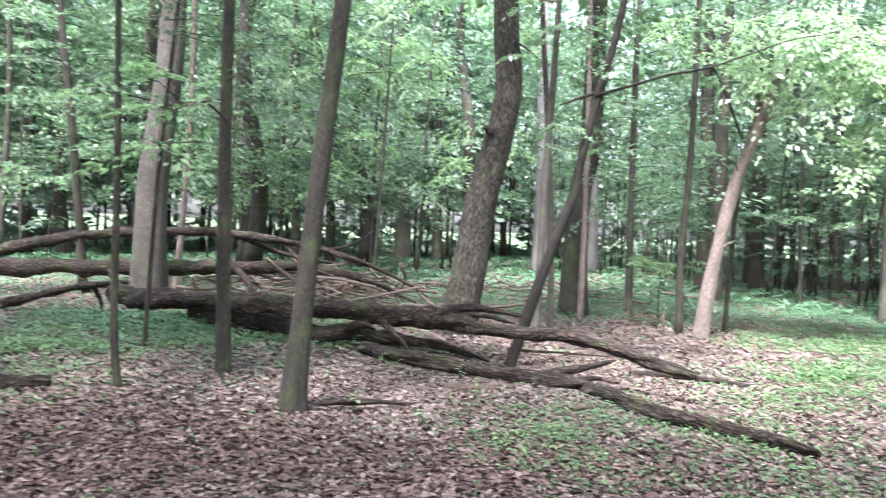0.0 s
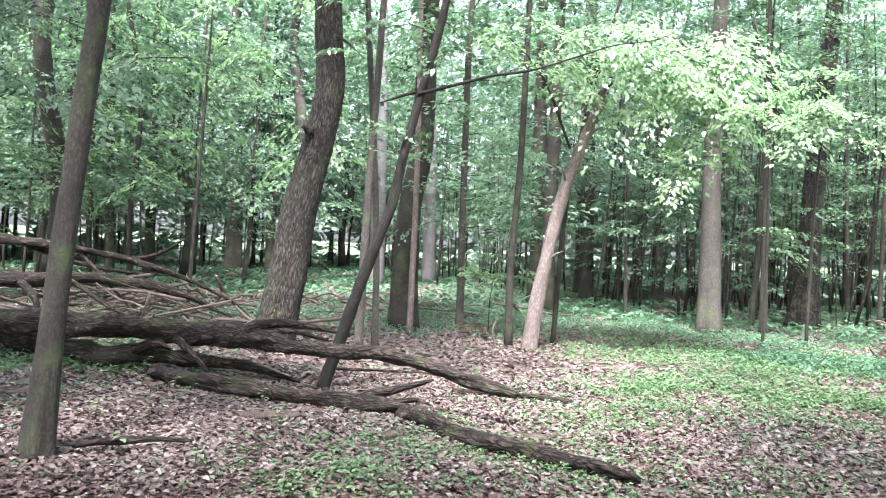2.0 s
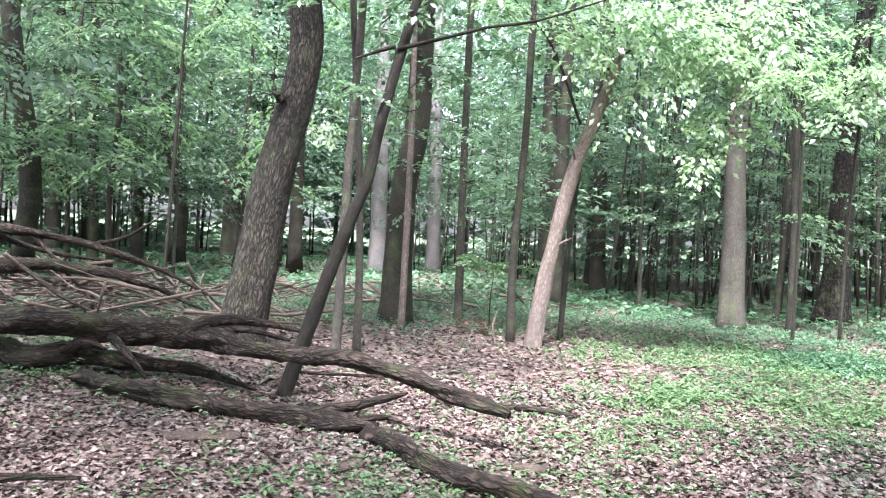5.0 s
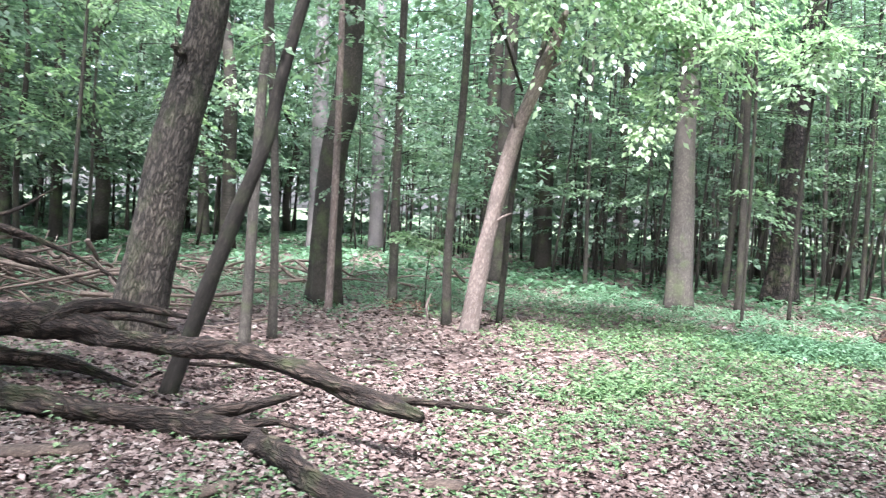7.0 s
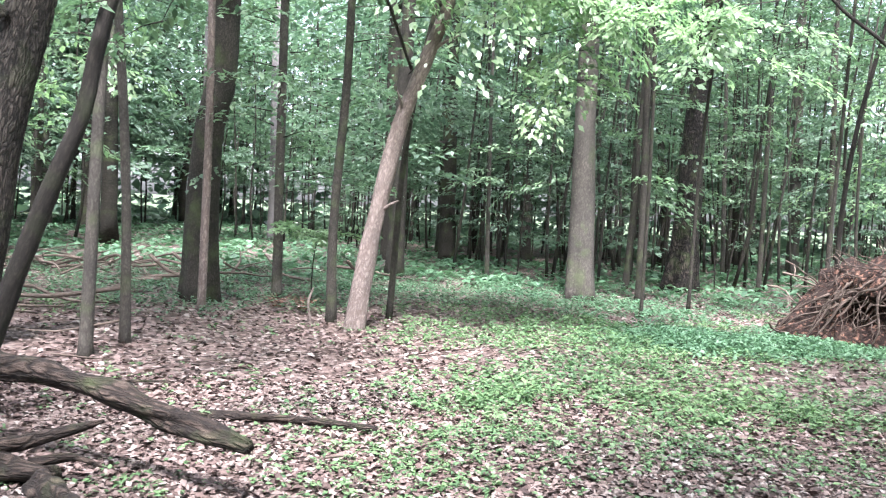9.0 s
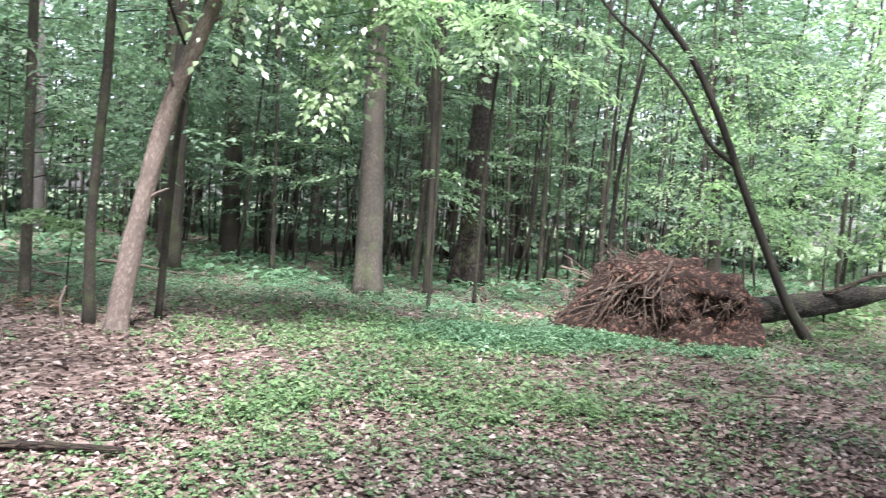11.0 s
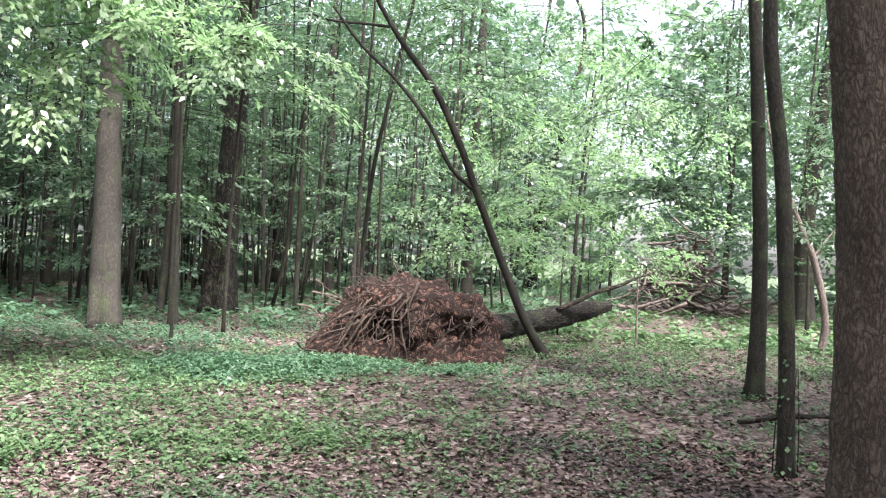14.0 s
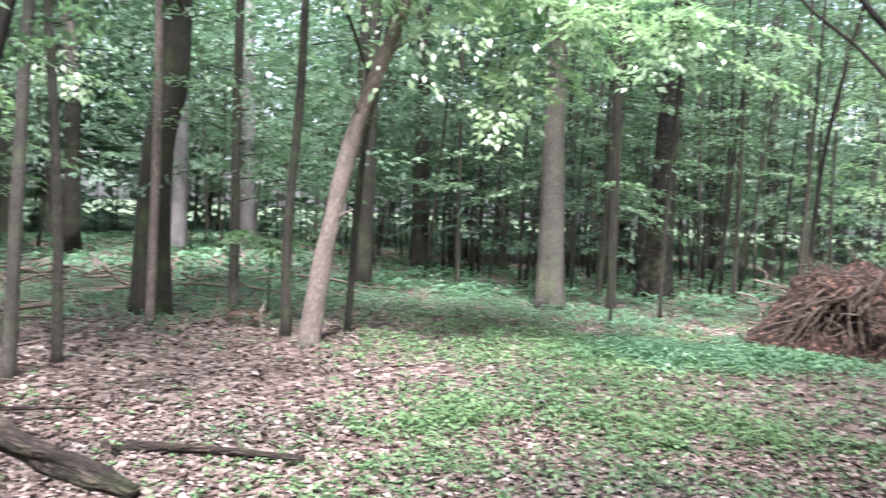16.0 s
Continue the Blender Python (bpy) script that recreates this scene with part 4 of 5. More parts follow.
for k in range(150):
    if k < 40:
        # long roots that sweep down along the torn side
        u = r.random()
        side, up = 0.1 - 1.0 * u + r.normal(0, 0.12), 1.2 - 0.6 * u + r.normal(0, 0.08)
        L, w = r.uniform(0.5, 1.2), 0.007 + 0.02 * r.random() ** 2
        go = (r.uniform(-1.0, 0.15), r.uniform(-1.0, 0.2))
        out = r.uniform(0.2, 0.42)
    elif k < 128:
        # thin strands that hang over the earth face
        side, up = r.uniform(-0.8, 1.25), r.uniform(0.35, 1.15)
        up = min(up, 1.2 * math.sqrt(max(0.05, 1 - (side / 1.45) ** 2)))
        L, w = r.uniform(0.15, 0.5), r.uniform(0.004, 0.011)
        go = (r.normal(0, 0.45), r.uniform(-1.0, 0.1))
        out = 0.40 * (1 - min(1, math.hypot(side / 1.42, up / 1.25)) ** 2.4) + 0.08
    else:
        # broken ends that stand up from the crest
        side = r.uniform(-1.1, 0.6)
        up = 1.2 * math.sqrt(max(0.05, 1 - (side / 1.45) ** 2))
        L, w = r.uniform(0.15, 0.55), r.uniform(0.005, 0.014)
        go = (r.uniform(-0.9, 0.3), r.uniform(0.1, 0.9))
        out = 0.0
    norm = math.hypot(*go)
    p = []
    for q in (0, 0.25, 0.5, 0.75, 1):
        s2, u2 = side + go[0] / norm * L * q, up + go[1] / norm * L * q - 0.15 * L * q * q
        p.append(plate_at(s2, u2, out + 0.10 * math.sin(3 * q) * (1 if k < 40 else 0.4)) + r.normal(0, 0.035 if k < 40 else 0.02, 3))
    p = np.array(p)
    p[:, 2] = np.maximum(p[:, 2], -0.06)
    put("root", mesh_of("root", *tube(p, [w, w * 0.9, w * 0.75, w * 0.5, w * 0.2], 9, 6, seed=2), ROOTS), UPR)
put("trunk", mesh_of("trunk", *tube([np.array(q) - PLATE for q in [(13.09, 11.57, 0.33), (13.8, 11.5, 0.39), (15.13, 11.43, 0.50), (16.3, 11.38, 0.64), (17.0, 11.35, 0.70)]], [0.24, 0.22, 0.2, 0.185, 0.16], 80, 28, 0, 0.08, 0.12, seed=9, knots=0.15), BARK_FALLEN), UPR, "furrowed dark brown bark")
for pts, rad in (([(14.99, 11.29, 0.66), (15.59, 11.02, 0.92), (16.27, 10.81, 1.12), (17.2, 10.46, 1.45)], [0.05, 0.045, 0.036, 0.015]), ([(15.2, 11.5, 0.7), (15.2, 11.4, 0.5), (15.25, 11.4, 0.2)], [0.05, 0.035, 0.015])):
    put("branch", mesh_of("branch", *tube([np.array(q) - PLATE for q in pts], rad, 16, 8, seed=5, wobble=0.05), DEADWOOD), UPR)
brush("tangle of thin dead twigs behind the root plate", 11.5, 13.0, 1.3, 0.8, 1.25, 45, 33, 0.012, (0.6, 1.6))


# ---- leafy boughs that hang into the glade ----
def boughs(name, label, base, line, count, reach, per, size, mat, seed, box, droop=0.45, tilt=0.3, heading=(0, 360), limbs=()):
    """A leafy young tree or bough: a stem line, side limbs, and sprays scattered through a box round it."""
    r = np.random.default_rng(seed)
    base = np.array(base, float)
    t = thing(name, label, "tree", at=tuple(base))
    if line is not None:
        put("trunk", mesh_of("trunk", *tube([np.array(q) - base for q in line[0]], line[1], 24, 8, 0.2, seed=seed), BARK_DARK), t)
    lo, hi = np.array(box[0]), np.array(box[1])
    o = lo + (hi - lo) * r.random((count, 3)) - base
    for lp, lr in limbs:
        put("limb", mesh_of("limb", *tube([np.array(q) - base for q in lp], lr, 16, 6, seed=seed), BARK_DARK), t)
    az = np.radians(r.uniform(heading[0], heading[1], count))
    quads, lines = spray_leaves(r, o, az, r.uniform(-0.2, 0.4, count), reach * r.uniform(0.6, 1.2, count), per, size, droop, tilt=tilt)
    tagged(put("crown", quads_of("crown", quads, mat), t), kind="stuff")
    tagged(put("branchwork", mesh_of("branchwork", *join([tube(l, [0.008, 0.006, 0.004, 0.002], 4, 3, rough=0) for l in lines]), BARK_DARK), t), kind="stuff")
    return t


# sprays in LEAF_LIT carry sunlight in their leaf colour
boughs("tree", "sunlit green beech bough hanging over the leaning stem", (5.2, 14.6, gz(5.2, 14.6)), ([(5.2, 14.6, -0.2), (5.3, 14.5, 2.5), (5.6, 14.2, 4.6), (6.0, 13.9, 6.5)], [0.05, 0.045, 0.04, 0.02]), 46, 1.8, 120, 0.12, LEAF_LIT, 41, ((3.4, 12.9, 4.6), (7.9, 14.6, 5.5)), 0.6, 0.26, (-150, -10),
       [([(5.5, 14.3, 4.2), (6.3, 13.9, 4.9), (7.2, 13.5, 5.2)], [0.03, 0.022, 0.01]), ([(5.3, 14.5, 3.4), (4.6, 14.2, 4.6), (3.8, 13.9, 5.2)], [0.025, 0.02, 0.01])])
boughs("tree", "sunlit yellow-green bough hanging into the glade", (8.9, 12.6, gz(8.9, 12.6)), ([(10.9, 15.4, -0.2), (10.7, 15.1, 2.4), (10.0, 14.0, 4.4), (8.9, 12.5, 4.7), (8.0, 11.5, 4.3)], [0.035, 0.03, 0.026, 0.016, 0.008]), 14, 1.2, 110, 0.1, LEAF_LIT, 53, ((7.4, 10.9, 3.5), (8.6, 12.3, 4.3)), 0.4, 0.28, (150, 290))
boughs("tree", "sunlit green leafy sapling in front of the wood", (8.0, 13.6, gz(8, 13.6)), ([(9.4, 14.6, -0.2), (9.3, 14.5, 2.5), (9.0, 14.2, 4.4), (8.4, 13.9, 6.0)], [0.03, 0.03, 0.025, 0.015]), 22, 1.0, 70, 0.1, LEAF_LIT, 42, ((5.9, 12.7, 2.9), (7.4, 13.4, 4.4)), 0.6, 0.3, (-150, -10), [([(9.0, 14.2, 4.4), (8.0, 13.6, 4.3), (6.6, 13.2, 3.8)], [0.018, 0.013, 0.006])])
boughs("sapling", "small sapling with one flat sunlit leaf spray", (4.3, 15.8, gz(4.3, 15.8)), ([(4.3, 15.8, -0.2), (4.3, 15.8, 0.5), (4.35, 15.8, 0.95)], [0.012, 0.01, 0.006]), 16, 0.55, 60, 0.085, LEAF_LIT, 43, ((3.7, 15.3, 0.95), (4.9, 15.9, 1.12)), 0.3, 0.6)
boughs("tree", "leafy beech branches beside the slim dark stems", (-2.9, 9.2, gz(-2.9, 9.2)), ([(-3.4, 9.2, -0.2), (-3.3, 9.2, 2.0), (-3.1, 9.2, 4.5)], [0.03, 0.028, 0.02]), 22, 0.9, 50, 0.085, LEAF, 44, ((-4.0, 8.6, 2.5), (-1.0, 9.8, 4.0)))
boughs("tree", "sunlit green leaf sprays hanging before slim stems", (-2.2, 7.7, gz(-2.2, 7.7)), None, 9, 0.75, 60, 0.085, LEAF_LIT, 54, ((-2.9, 6.7, 2.15), (-1.9, 7.5, 2.75)), 0.3, 0.3, (180, 330),
       [([(-2.2, 7.95, 2.5), (-2.3, 7.5, 2.6), (-2.5, 6.9, 2.45)], [0.014, 0.01, 0.005]), ([(-2.2, 7.96, 2.9), (-2.0, 7.5, 2.85), (-1.9, 7.0, 2.6)], [0.012, 0.009, 0.004])])
boughs("tree", "leafy young tree with broad light leaves", (1.9, 10.6, gz(1.9, 10.6)), None, 18, 0.7, 40, 0.09, LEAF, 45, ((1.0, 9.8, 2.6), (2.6, 11.2, 4.4)))
# lit leaf colour lightens the foliage beyond the oak
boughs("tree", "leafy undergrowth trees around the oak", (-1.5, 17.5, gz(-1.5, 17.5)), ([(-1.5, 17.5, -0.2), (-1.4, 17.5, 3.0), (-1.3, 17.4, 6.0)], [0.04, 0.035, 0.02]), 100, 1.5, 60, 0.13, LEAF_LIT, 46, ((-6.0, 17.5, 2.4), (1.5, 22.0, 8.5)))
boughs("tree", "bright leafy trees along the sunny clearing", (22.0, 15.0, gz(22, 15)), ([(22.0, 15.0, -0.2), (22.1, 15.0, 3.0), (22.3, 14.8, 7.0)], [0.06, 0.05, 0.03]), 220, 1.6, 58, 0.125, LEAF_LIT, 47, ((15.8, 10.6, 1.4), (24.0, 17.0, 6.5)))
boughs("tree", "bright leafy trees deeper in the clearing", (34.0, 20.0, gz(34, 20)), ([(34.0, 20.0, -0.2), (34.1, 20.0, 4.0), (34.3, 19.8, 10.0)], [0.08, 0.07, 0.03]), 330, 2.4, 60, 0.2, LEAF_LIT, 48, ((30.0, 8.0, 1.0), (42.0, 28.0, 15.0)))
boughs("tree", "green canopy of the arching tree", (12.3, 13.6, gz(12.3, 13.6)), ([(12.4, 13.9, -0.2), (12.4, 13.8, 3.0), (12.2, 13.5, 6.5)], [0.035, 0.03, 0.02]), 60, 1.2, 55, 0.10, LEAF, 49, ((10.5, 11.8, 3.8), (15.0, 15.0, 7.0)))
boughs("tree", "dark leafy branch reaching over the clearing", (13.6, 7.6, gz(13.6, 7.6)), None, 16, 0.9, 70, 0.09, LEAF, 50, ((12.3, 7.6, 2.4), (13.0, 8.9, 2.7)), 0.15, 0.9)
boughs("tree", "dark leafy twigs hanging from the slim grey tree", (13.4, 8.4, gz(13.4, 8.4)), None, 40, 0.8, 50, 0.085, LEAF, 52, ((12.0, 7.1, 3.2), (13.8, 9.2, 5.6)))
boughs("tree", "leafy young trees at the rim of the clearing", (18.5, 6.5, gz(18.5, 6.5)), ([(18.5, 6.5, -0.2), (18.5, 6.6, 2.5), (18.6, 6.4, 6.0)], [0.05, 0.045, 0.02]), 70, 1.3, 55, 0.11, LEAF, 51, ((15.5, 4.5, 2.0), (21.0, 8.5, 7.0)))

# ---- floor cover ----
def green_share(x, y):
    """How much of the floor is under low herbs: 0 bare litter, 1 closed carpet."""
    g = 0.30 + 0.45 * np.clip((np.hypot(x - 1.5, y - 3) - 16) / 4, 0, 1)
    g = g + 0.75 * bump_at(x, y, 7.0, 15.0, 3.6, 3.0) + 0.55 * bump_at(x, y, 9.8, 11.8, 3.2, 1.5) + 0.45 * bump_at(x, y, 4.6, 9.5, 2.0, 2.0)
    g = g + 0.8 * bump_at(x, y, -4.0, 10.2, 2.6, 2.2) + 0.5 * bump_at(x, y, 1.5, 17.5, 6, 2.2) + 0.5 * bump_at(x, y, 17, 10, 5, 4) + 0.4 * bump_at(x, y, 10, 21, 6, 3) + 0.3 * bump_at(x, y, 1.3, 6.0, 1.5, 0.8)
    g = g - 0.85 * bump_at(x, y, 2.6, 11.8, 2.7, 2.5) - 0.35 * bump_at(x, y, -0.8, 7.4, 1.6, 1.3) - 0.5 * bump_at(x, y, -1.5, 4.5, 2.5, 1.6) - 0.12 * bump_at(x, y, 8.5, 7.3, 2.6, 1.0) - 0.7 * bump_at(x, y, 4.2, 14.5, 1.6, 0.9) - 0.8 * bump_at(x, y, 15, 29, 7, 4)
    return np.clip(g, 0.03, 1.3)


def scatter(count, cx, cy, lo, hi, a0, a1, seed, power=2.0):
    """Places in a fan of the plan, from lo to hi metres."""
    r = np.random.default_rng(seed)
    d = (lo ** power + (hi ** power - lo ** power) * r.random(count)) ** (1 / power)
    a = np.radians(r.uniform(a0, a1, count))
    return cx + d * np.sin(a), cy + d * np.cos(a), r


def litter(count, lo, hi, size, seed):
    x, y, r = scatter(count, 1.2, 1.0, lo, hi, -60, 88, seed, 1.6)
    keep = r.random(count) < 1.15 - 0.6 * np.clip(green_share(x, y), 0, 1)
    x, y = x[keep], y[keep]
    n = len(x)
    a = r.uniform(0, 2 * np.pi, n)
    d = np.stack([np.cos(a), np.sin(a), r.normal(0, 0.22, n)], -1)
    nm = np.stack([r.normal(0, 0.3, n), r.normal(0, 0.3, n), np.ones(n)], -1)
    s = size * r.uniform(0.6, 1.35, n)
    c = np.stack([x, y, ground_z(x, y) + 0.012 + 0.02 * r.random(n)], -1)
    return leaf_quads(c, d, nm, s, 0.62, 0.11)


LIT = np.concatenate([litter(172000, 1.9, 10.0, 0.053, 61), litter(75000, 9.0, 21, 0.075, 62)])
cx, cy = LIT[:, 0, 0], LIT[:, 0, 1]
# darker, redder leaves in two broad areas and in random blotches
redder = bump_at(cx, cy, -1.5, 4.4, 3.2, 1.9) + 0.8 * bump_at(cx, cy, 9.5, 5.8, 3.0, 1.8) + 0.5 * vnoise(cx, cy, 1.4, 21) + 0.25 * rng.random(len(cx)) > 0.72
tagged(put("leaf_litter", quads_of("leaf_litter", LIT[~redder], LITTER)), "dry pinkish brown fallen leaves covering the forest floor", "leaf litter", kind="stuff")
tagged(put("redder_leaf_litter", quads_of("redder_leaf_litter", LIT[redder], LITTER_RED)), "darker reddish brown fallen leaves lying in patches", "leaf litter", kind="stuff")


def herbs(count, lo, hi, size, tall, per, seed):
    x, y, r = scatter(count, 1.2, 1.0, lo, hi, -44, 90, seed, 1.7)
    g = green_share(x, y) * (0.4 + 1.8 * vnoise(x, y, 0.5, 7) ** 2) * (0.35 + 1.3 * vnoise(x, y, 1.7, 9))
    keep = r.random(count) < g * 0.8
    x, y, g = x[keep], y[keep], g[keep]
    n = len(x)
    a = r.uniform(0, 2 * np.pi, (n, per))
    h = tall * r.uniform(0.25, 1.0, (n, per)) * (0.5 + 0.6 * np.clip(g, 0, 1.2))[:, None]
    out = size * r.uniform(0.3, 1.1, (n, per))
    c = np.stack([x[:, None] + np.cos(a) * out, y[:, None] + np.sin(a) * out, ground_z(x, y)[:, None] + h], -1)
    d = np.stack([np.cos(a), np.sin(a), r.normal(-0.1, 0.25, (n, per))], -1)
    nm = np.zeros_like(d)
    nm[..., 2] = 1
    nm = nm + r.normal(0, 0.3, nm.shape)
    s = size * r.uniform(0.6, 1.35, (n, per))
    return leaf_quads(c.reshape(-1, 3), d.reshape(-1, 3), nm.reshape(-1, 3), s.ravel(), 0.58, 0.08)


GREEN = np.concatenate([herbs(48000, 2.8, 10, 0.036, 0.075, 6, 71), herbs(60000, 9.0, 21, 0.054, 0.12, 6, 72), herbs(26000, 19, 46, 0.18, 0.2, 5, 73)])
ex, ey = GREEN[:, 0, 0], GREEN[:, 0, 1]
# herbs further off take the colour with the bluish sky sheen
blue = np.hypot(ex - 1.5, ey - 3) + 5 * (vnoise(ex, ey, 1.5, 31) - 0.5) > 11.5
blue &= (ex < 11.5) | (ey > 15)
tagged(put("ground_cover", quads_of("ground_cover", GREEN[~blue], HERB)), "patchy carpet of low green woodland herbs", "ground cover", kind="stuff")
tagged(put("herb_carpet", quads_of("herb_carpet", GREEN[blue], HERB_SHEEN)), "dense herb carpet with bluish sky sheen under the trees", "ground cover", kind="stuff")


def tall_herbs(cx, cy, rx, ry, count, tall, size, seed, per=9):
    """A clump of taller herbs, thick in the middle."""
    r = np.random.default_rng(seed)
    x, y = cx + rx * r.normal(0, 0.5, count), cy + ry * r.normal(0, 0.5, count)
    h = tall * np.exp(-((x - cx) / rx) ** 2 - ((y - cy) / ry) ** 2) * r.uniform(0.5, 1.1, count) + 0.05
    u = r.uniform(0.25, 1, (count, per))
    a = r.uniform(0, 2 * np.pi, (count, per))
    out = size * r.uniform(0.4, 1.2, (count, per))
    c = np.stack([x[:, None] + np.cos(a) * out, y[:, None] + np.sin(a) * out, ground_z(x, y)[:, None] + h[:, None] * u], -1)
    d = np.stack([np.cos(a), np.sin(a), r.normal(-0.25, 0.25, (count, per))], -1)
    nm = r.normal(0, 0.3, d.shape) + np.array([0, 0, 1.0])
    return leaf_quads(c.reshape(-1, 3), d.reshape(-1, 3), nm.reshape(-1, 3), (size * r.uniform(0.7, 1.4, (count, per))).ravel(), 0.5, 0.08)


TALL = np.concatenate([tall_herbs(9.5, 11.6, 1.4, 0.6, 900, 0.2, 0.055, 81), tall_herbs(8.4, 12.2, 1.2, 0.8, 700, 0.2, 0.05, 82), tall_herbs(11.3, 10.5, 1.1, 0.3, 220, 0.08, 0.045, 84), tall_herbs(-3.9, 10.6, 1.6, 1.2, 900, 0.17, 0.05, 85)])
tagged(put("tall_herbs", quads_of("tall_herbs", TALL, HERB_SHEEN)), "lush clumps of taller dark green woodland herbs", "ground cover", kind="stuff")


def seedling(x, y, high, seed):
    """A young tree seedling: a thin stem with a ring of broad leaves."""
    r = np.random.default_rng(seed)
    t = thing("seedling", "small bright green tree seedling in leaf litter", "seedling", "seedlings on the forest floor", at=(x, y, gz(x, y)))
    put("stem", mesh_of("stem", *tube([(0, 0, -0.02), (0.01, 0, high * 0.5), (0.02, 0.01, high)], [0.004, 0.0035, 0.002], 5, 5, rough=0), TWIGS), t)
    a = np.arange(5) * 1.256 + r.uniform(0, 1)
    for k in range(5):
        d = np.array([[math.cos(a[k]), math.sin(a[k]), -0.15]])
        c = np.array([[0.02, 0.01, high - 0.02 * k]]) + d * 0.04
        put("leaf", quads_of("leaf", leaf_quads(c, d, np.array([[0, 0, 1.0]]), np.array([r.uniform(0.055, 0.085)]), 0.6, 0.08), LEAF_LIT), t)
    return t


r = np.random.default_rng(90)
for k in range(46):
    x, y = (r.normal(4.7, 0.35), r.normal(8.5, 0.25)) if k < 12 else (r.uniform(-1.5, 7.5), r.uniform(5.5, 10.5))
    seedling(x, y, r.uniform(0.08, 0.2), 900 + k)

# ivy shoots round a slim stem, and loose sticks
r = np.random.default_rng(95)
n = 80
a, h = r.uniform(0, 2 * np.pi, n), 0.9 * r.random(n) ** 1.5
w = 0.08 + 0.10 * r.random(n) * (1 - h)
c = np.stack([8.96 + w * np.cos(a), 5.66 + w * np.sin(a), gz(8.96, 5.66) + h + 0.03], -1)
ivy = thing("ivy", "dark ivy shoots climbing the foot of a slim trunk", "ivy", at=(8.96, 5.66, gz(8.96, 5.66)))
tagged(put("leaves", quads_of("leaves", leaf_quads(c - np.array([8.96, 5.66, gz(8.96, 5.66)]), np.stack([np.cos(a), np.sin(a), -0.6 + 0 * a], -1), np.stack([np.cos(a), np.sin(a), 0.6 + 0 * a], -1), r.uniform(0.03, 0.05, n), 0.7), HERB), ivy), kind="stuff")
for k in range(4):
    put("vine", mesh_of("vine", *tube([(0.09 * math.cos(k * 1.6), 0.09 * math.sin(k * 1.6), 0), (0.085 * math.cos(k * 1.6 + 0.5), 0.085 * math.sin(k * 1.6 + 0.5), 0.4), (0.07 * math.cos(k * 1.6 + 0.9), 0.07 * math.sin(k * 1.6 + 0.9), 0.85)], [0.006, 0.005, 0.003], 10, 5), BARK_DARK), ivy)
STICKS = "loose sticks on the forest floor"
lying("stick", "dark bare stick lying among the herbs", [(10.7, 6.6, 0.03), (11.05, 6.35, 0.07), (11.4, 6.05, 0.08), (11.8, 5.75, 0.04)], [0.022, 0.022, 0.018, 0.01], category="stick", rings=24, segs=8, group=STICKS)
lying("stick", "thin grey stick lying on dry leaves", [(0.9, 10.35, 0.0), (1.5, 10.25, 0.01), (2.2, 10.3, -0.02)], [0.02, 0.018, 0.008], category="stick", rings=20, segs=8, group=STICKS)
lying("stick", "short dark stick beside a tree foot", [(-0.95, 6.6, 0.03), (-0.5, 6.75, 0.04), (-0.2, 6.8, 0.02)], [0.03, 0.028, 0.012], category="stick", rings=16, segs=8, group=STICKS)
lying("stick", "upright pale broken stick stub in litter", [(4.0, 14.1, -0.2), (3.96, 14.13, 0.15), (4.02, 14.13, 0.34)], [0.02, 0.018, 0.01], mat=BARK_PALE, category="stick", rings=14, segs=8, group=STICKS)
r = np.random.default_rng(97)
for k in range(46):
    x, y, a, L = r.uniform(-2.5, 10.5), r.uniform(4.8, 13.5), r.uniform(0, 6.28), r.uniform(0.25, 0.9)
    p = [(x + L * u * math.cos(a) + r.normal(0, 0.02), y + L * u * math.sin(a) + r.normal(0, 0.02), gz(x + L * u * math.cos(a), y + L * u * math.sin(a)) + 0.03) for u in (0, 0.35, 0.7, 1)]
    w = r.uniform(0.005, 0.013)
    lying("stick", "thin dry twig fallen on the forest floor", p, [w, w * 0.9, w * 0.7, w * 0.3], mat=TWIGS, category="stick", rings=8, segs=5, wobble=0, group=STICKS)

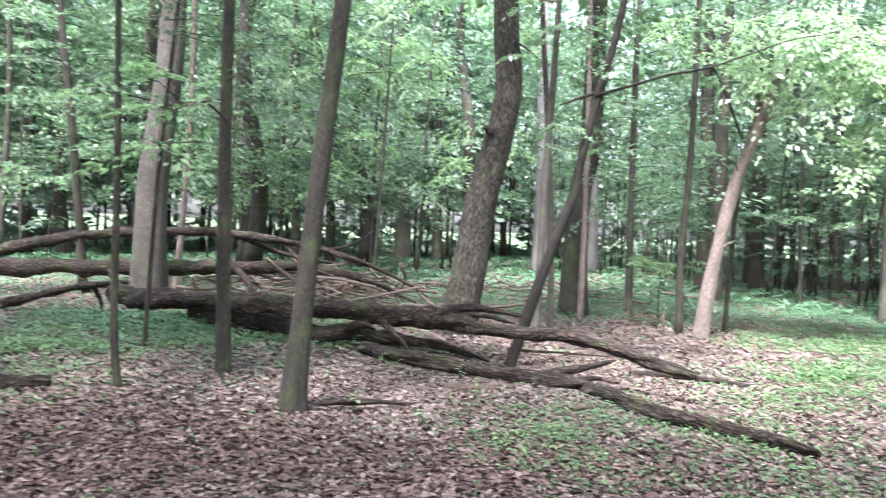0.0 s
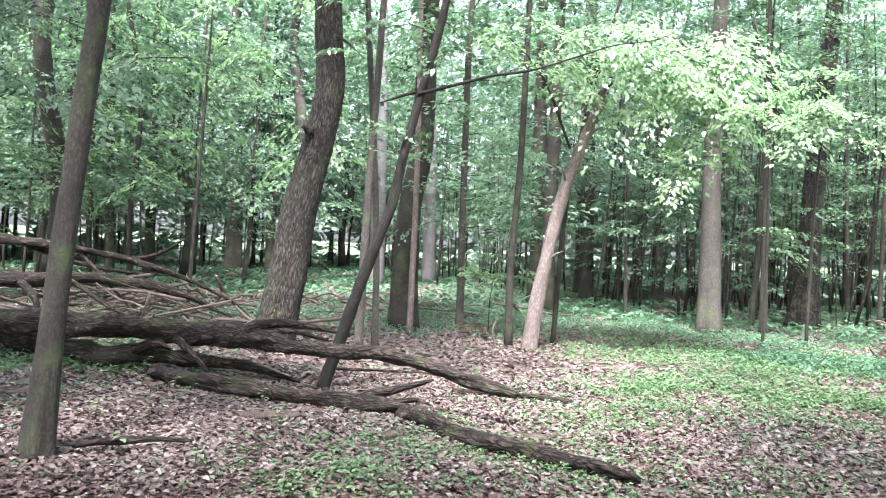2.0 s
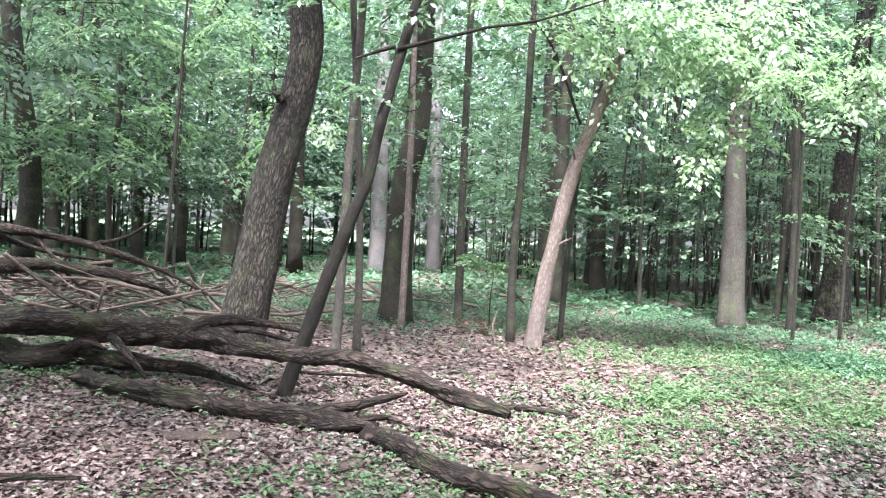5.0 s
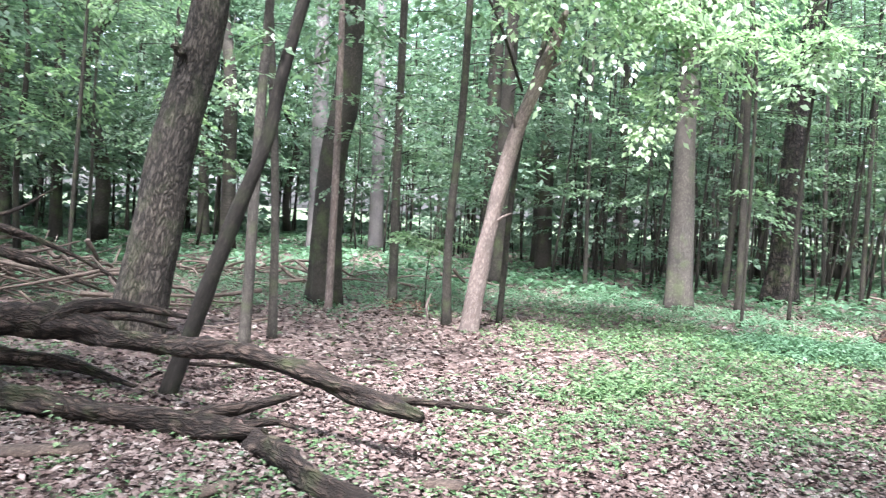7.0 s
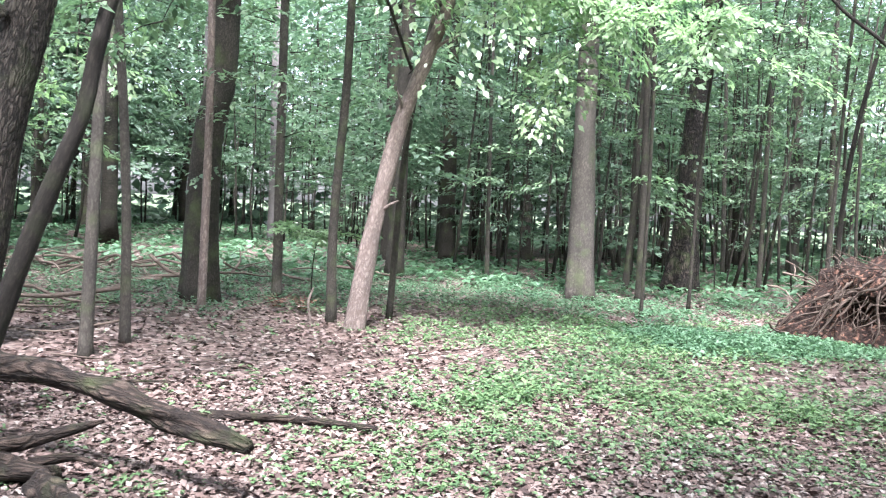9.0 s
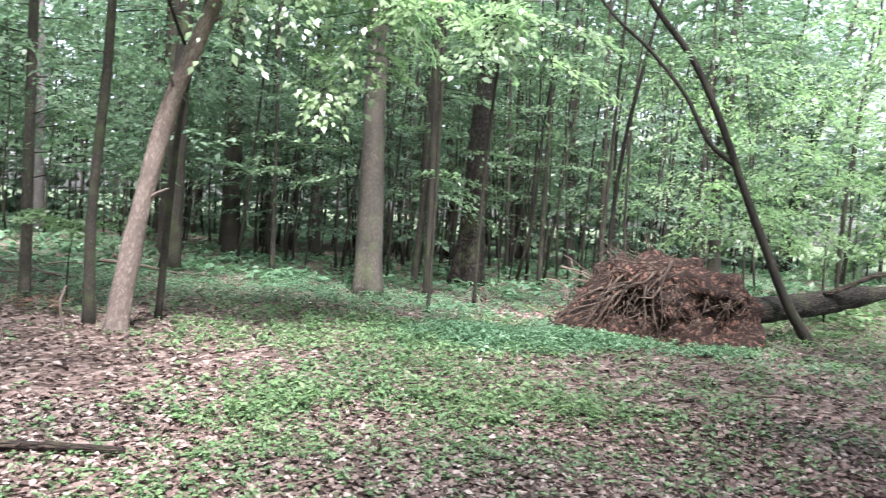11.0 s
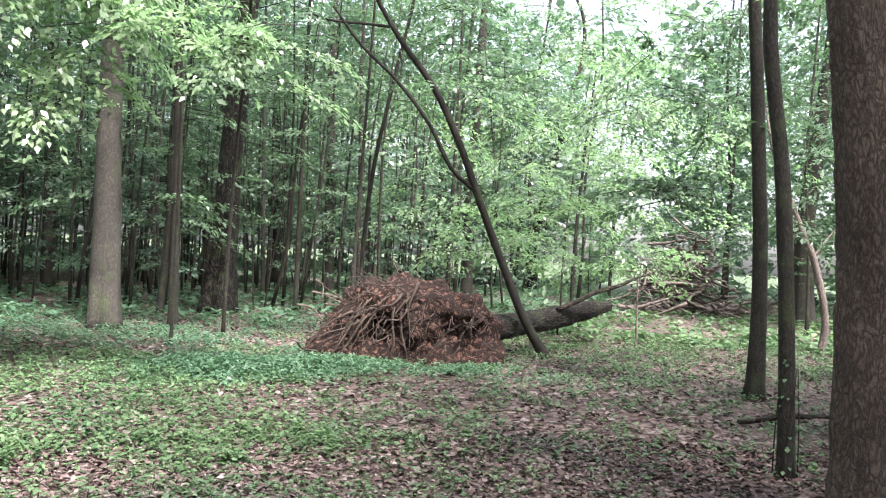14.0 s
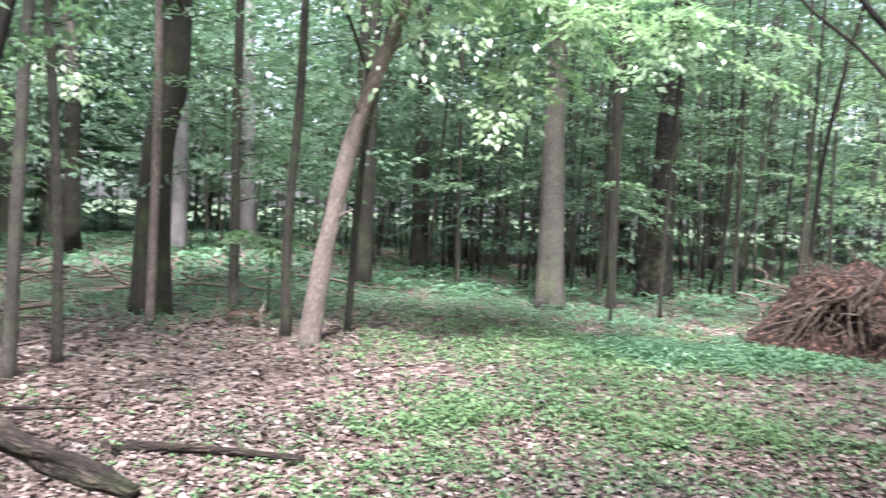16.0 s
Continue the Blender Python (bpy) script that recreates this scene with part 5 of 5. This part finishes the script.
# a tuft of dead rust-brown fern fronds
FERN = leaf_mat("rust_brown_fronds", [(0.0, (0.06, 0.025, 0.018)), (0.6, (0.13, 0.06, 0.042)), (1.0, (0.22, 0.12, 0.09))], 0.0, 0.7, 0.2)
for fx, fy, seed in ((4.05, 15.1, 1), (3.7, 15.3, 2)):
    r = np.random.default_rng(200 + seed)
    fern = thing("dead_fern", "withered rust-brown fern tuft on leaf litter", "fern", "withered ferns", at=(fx, fy, gz(fx, fy)))
    for k in range(9):
        a = k * 0.7 + r.uniform(-0.2, 0.2)
        d = np.array([math.cos(a), math.sin(a), 0.0])
        u = np.repeat(np.linspace(0.15, 1, 9), 2)
        L = r.uniform(0.25, 0.45)
        c = d * (u * L)[:, None] + np.array([0, 0, 1.0]) * (0.22 * np.sin(u * 2.4))[:, None]
        side = np.array([-d[1], d[0], 0]) * np.tile([1.0, -1.0], 9)[:, None]
        tagged(put("frond", quads_of("frond", leaf_quads(c + side * 0.03, side + d * 0.4, np.tile([0, 0, 1.0], (18, 1)) + r.normal(0, 0.3, (18, 3)), 0.08 * (1.15 - u), 0.4), FERN), fern), kind="stuff")

# loose slabs of bark that dropped from the dead logs
def bark_slab(x, y, long, wide, turn, seed):
    r = np.random.default_rng(seed)
    top = []
    for i in range(7):
        for j in range(4):
            u, v = i / 6 - 0.5, j / 3 - 0.5
            w = wide * (1 - 1.1 * abs(u) ** 2.2) * (1 + r.normal(0, 0.08))
            top.append((long * u + r.normal(0, 0.008), w * v, 0.03 + 0.05 * (0.25 - v * v) + r.normal(0, 0.004)))
    top = np.array(top)
    verts = np.concatenate([top, top - np.array([0, 0, 0.02])])
    faces = []
    for i in range(6):
        for j in range(3):
            a = i * 4 + j
            faces += [[a, a + 4, a + 5, a + 1], [a + 28, a + 29, a + 33, a + 32]]
    rim = [0, 1, 2, 3, 7, 11, 15, 19, 23, 27, 26, 25, 24, 20, 16, 12, 8, 4]
    faces += [[p, q, q + 28, p + 28] for p, q in zip(rim, rim[1:] + rim[:1])]
    slab = put("bark_slab", mesh_of("bark_slab", verts, faces, ROOTS), at=pose(x, y, gz(x, y) + 0.01, 0, 0, turn))
    return tagged(slab, "loose curved slab of grey-brown bark on leaf litter", "bark piece", "bark slabs on the forest floor")


for k, (x, y, long, wide, turn) in enumerate([(0.32, 7.97, 0.5, 0.22, 8), (2.53, 7.33, 0.3, 0.15, -25), (1.3, 7.2, 0.25, 0.12, 40), (-1.9, 8.6, 0.35, 0.14, 70)]):
    bark_slab(x, y, long, wide, turn, 640 + k)
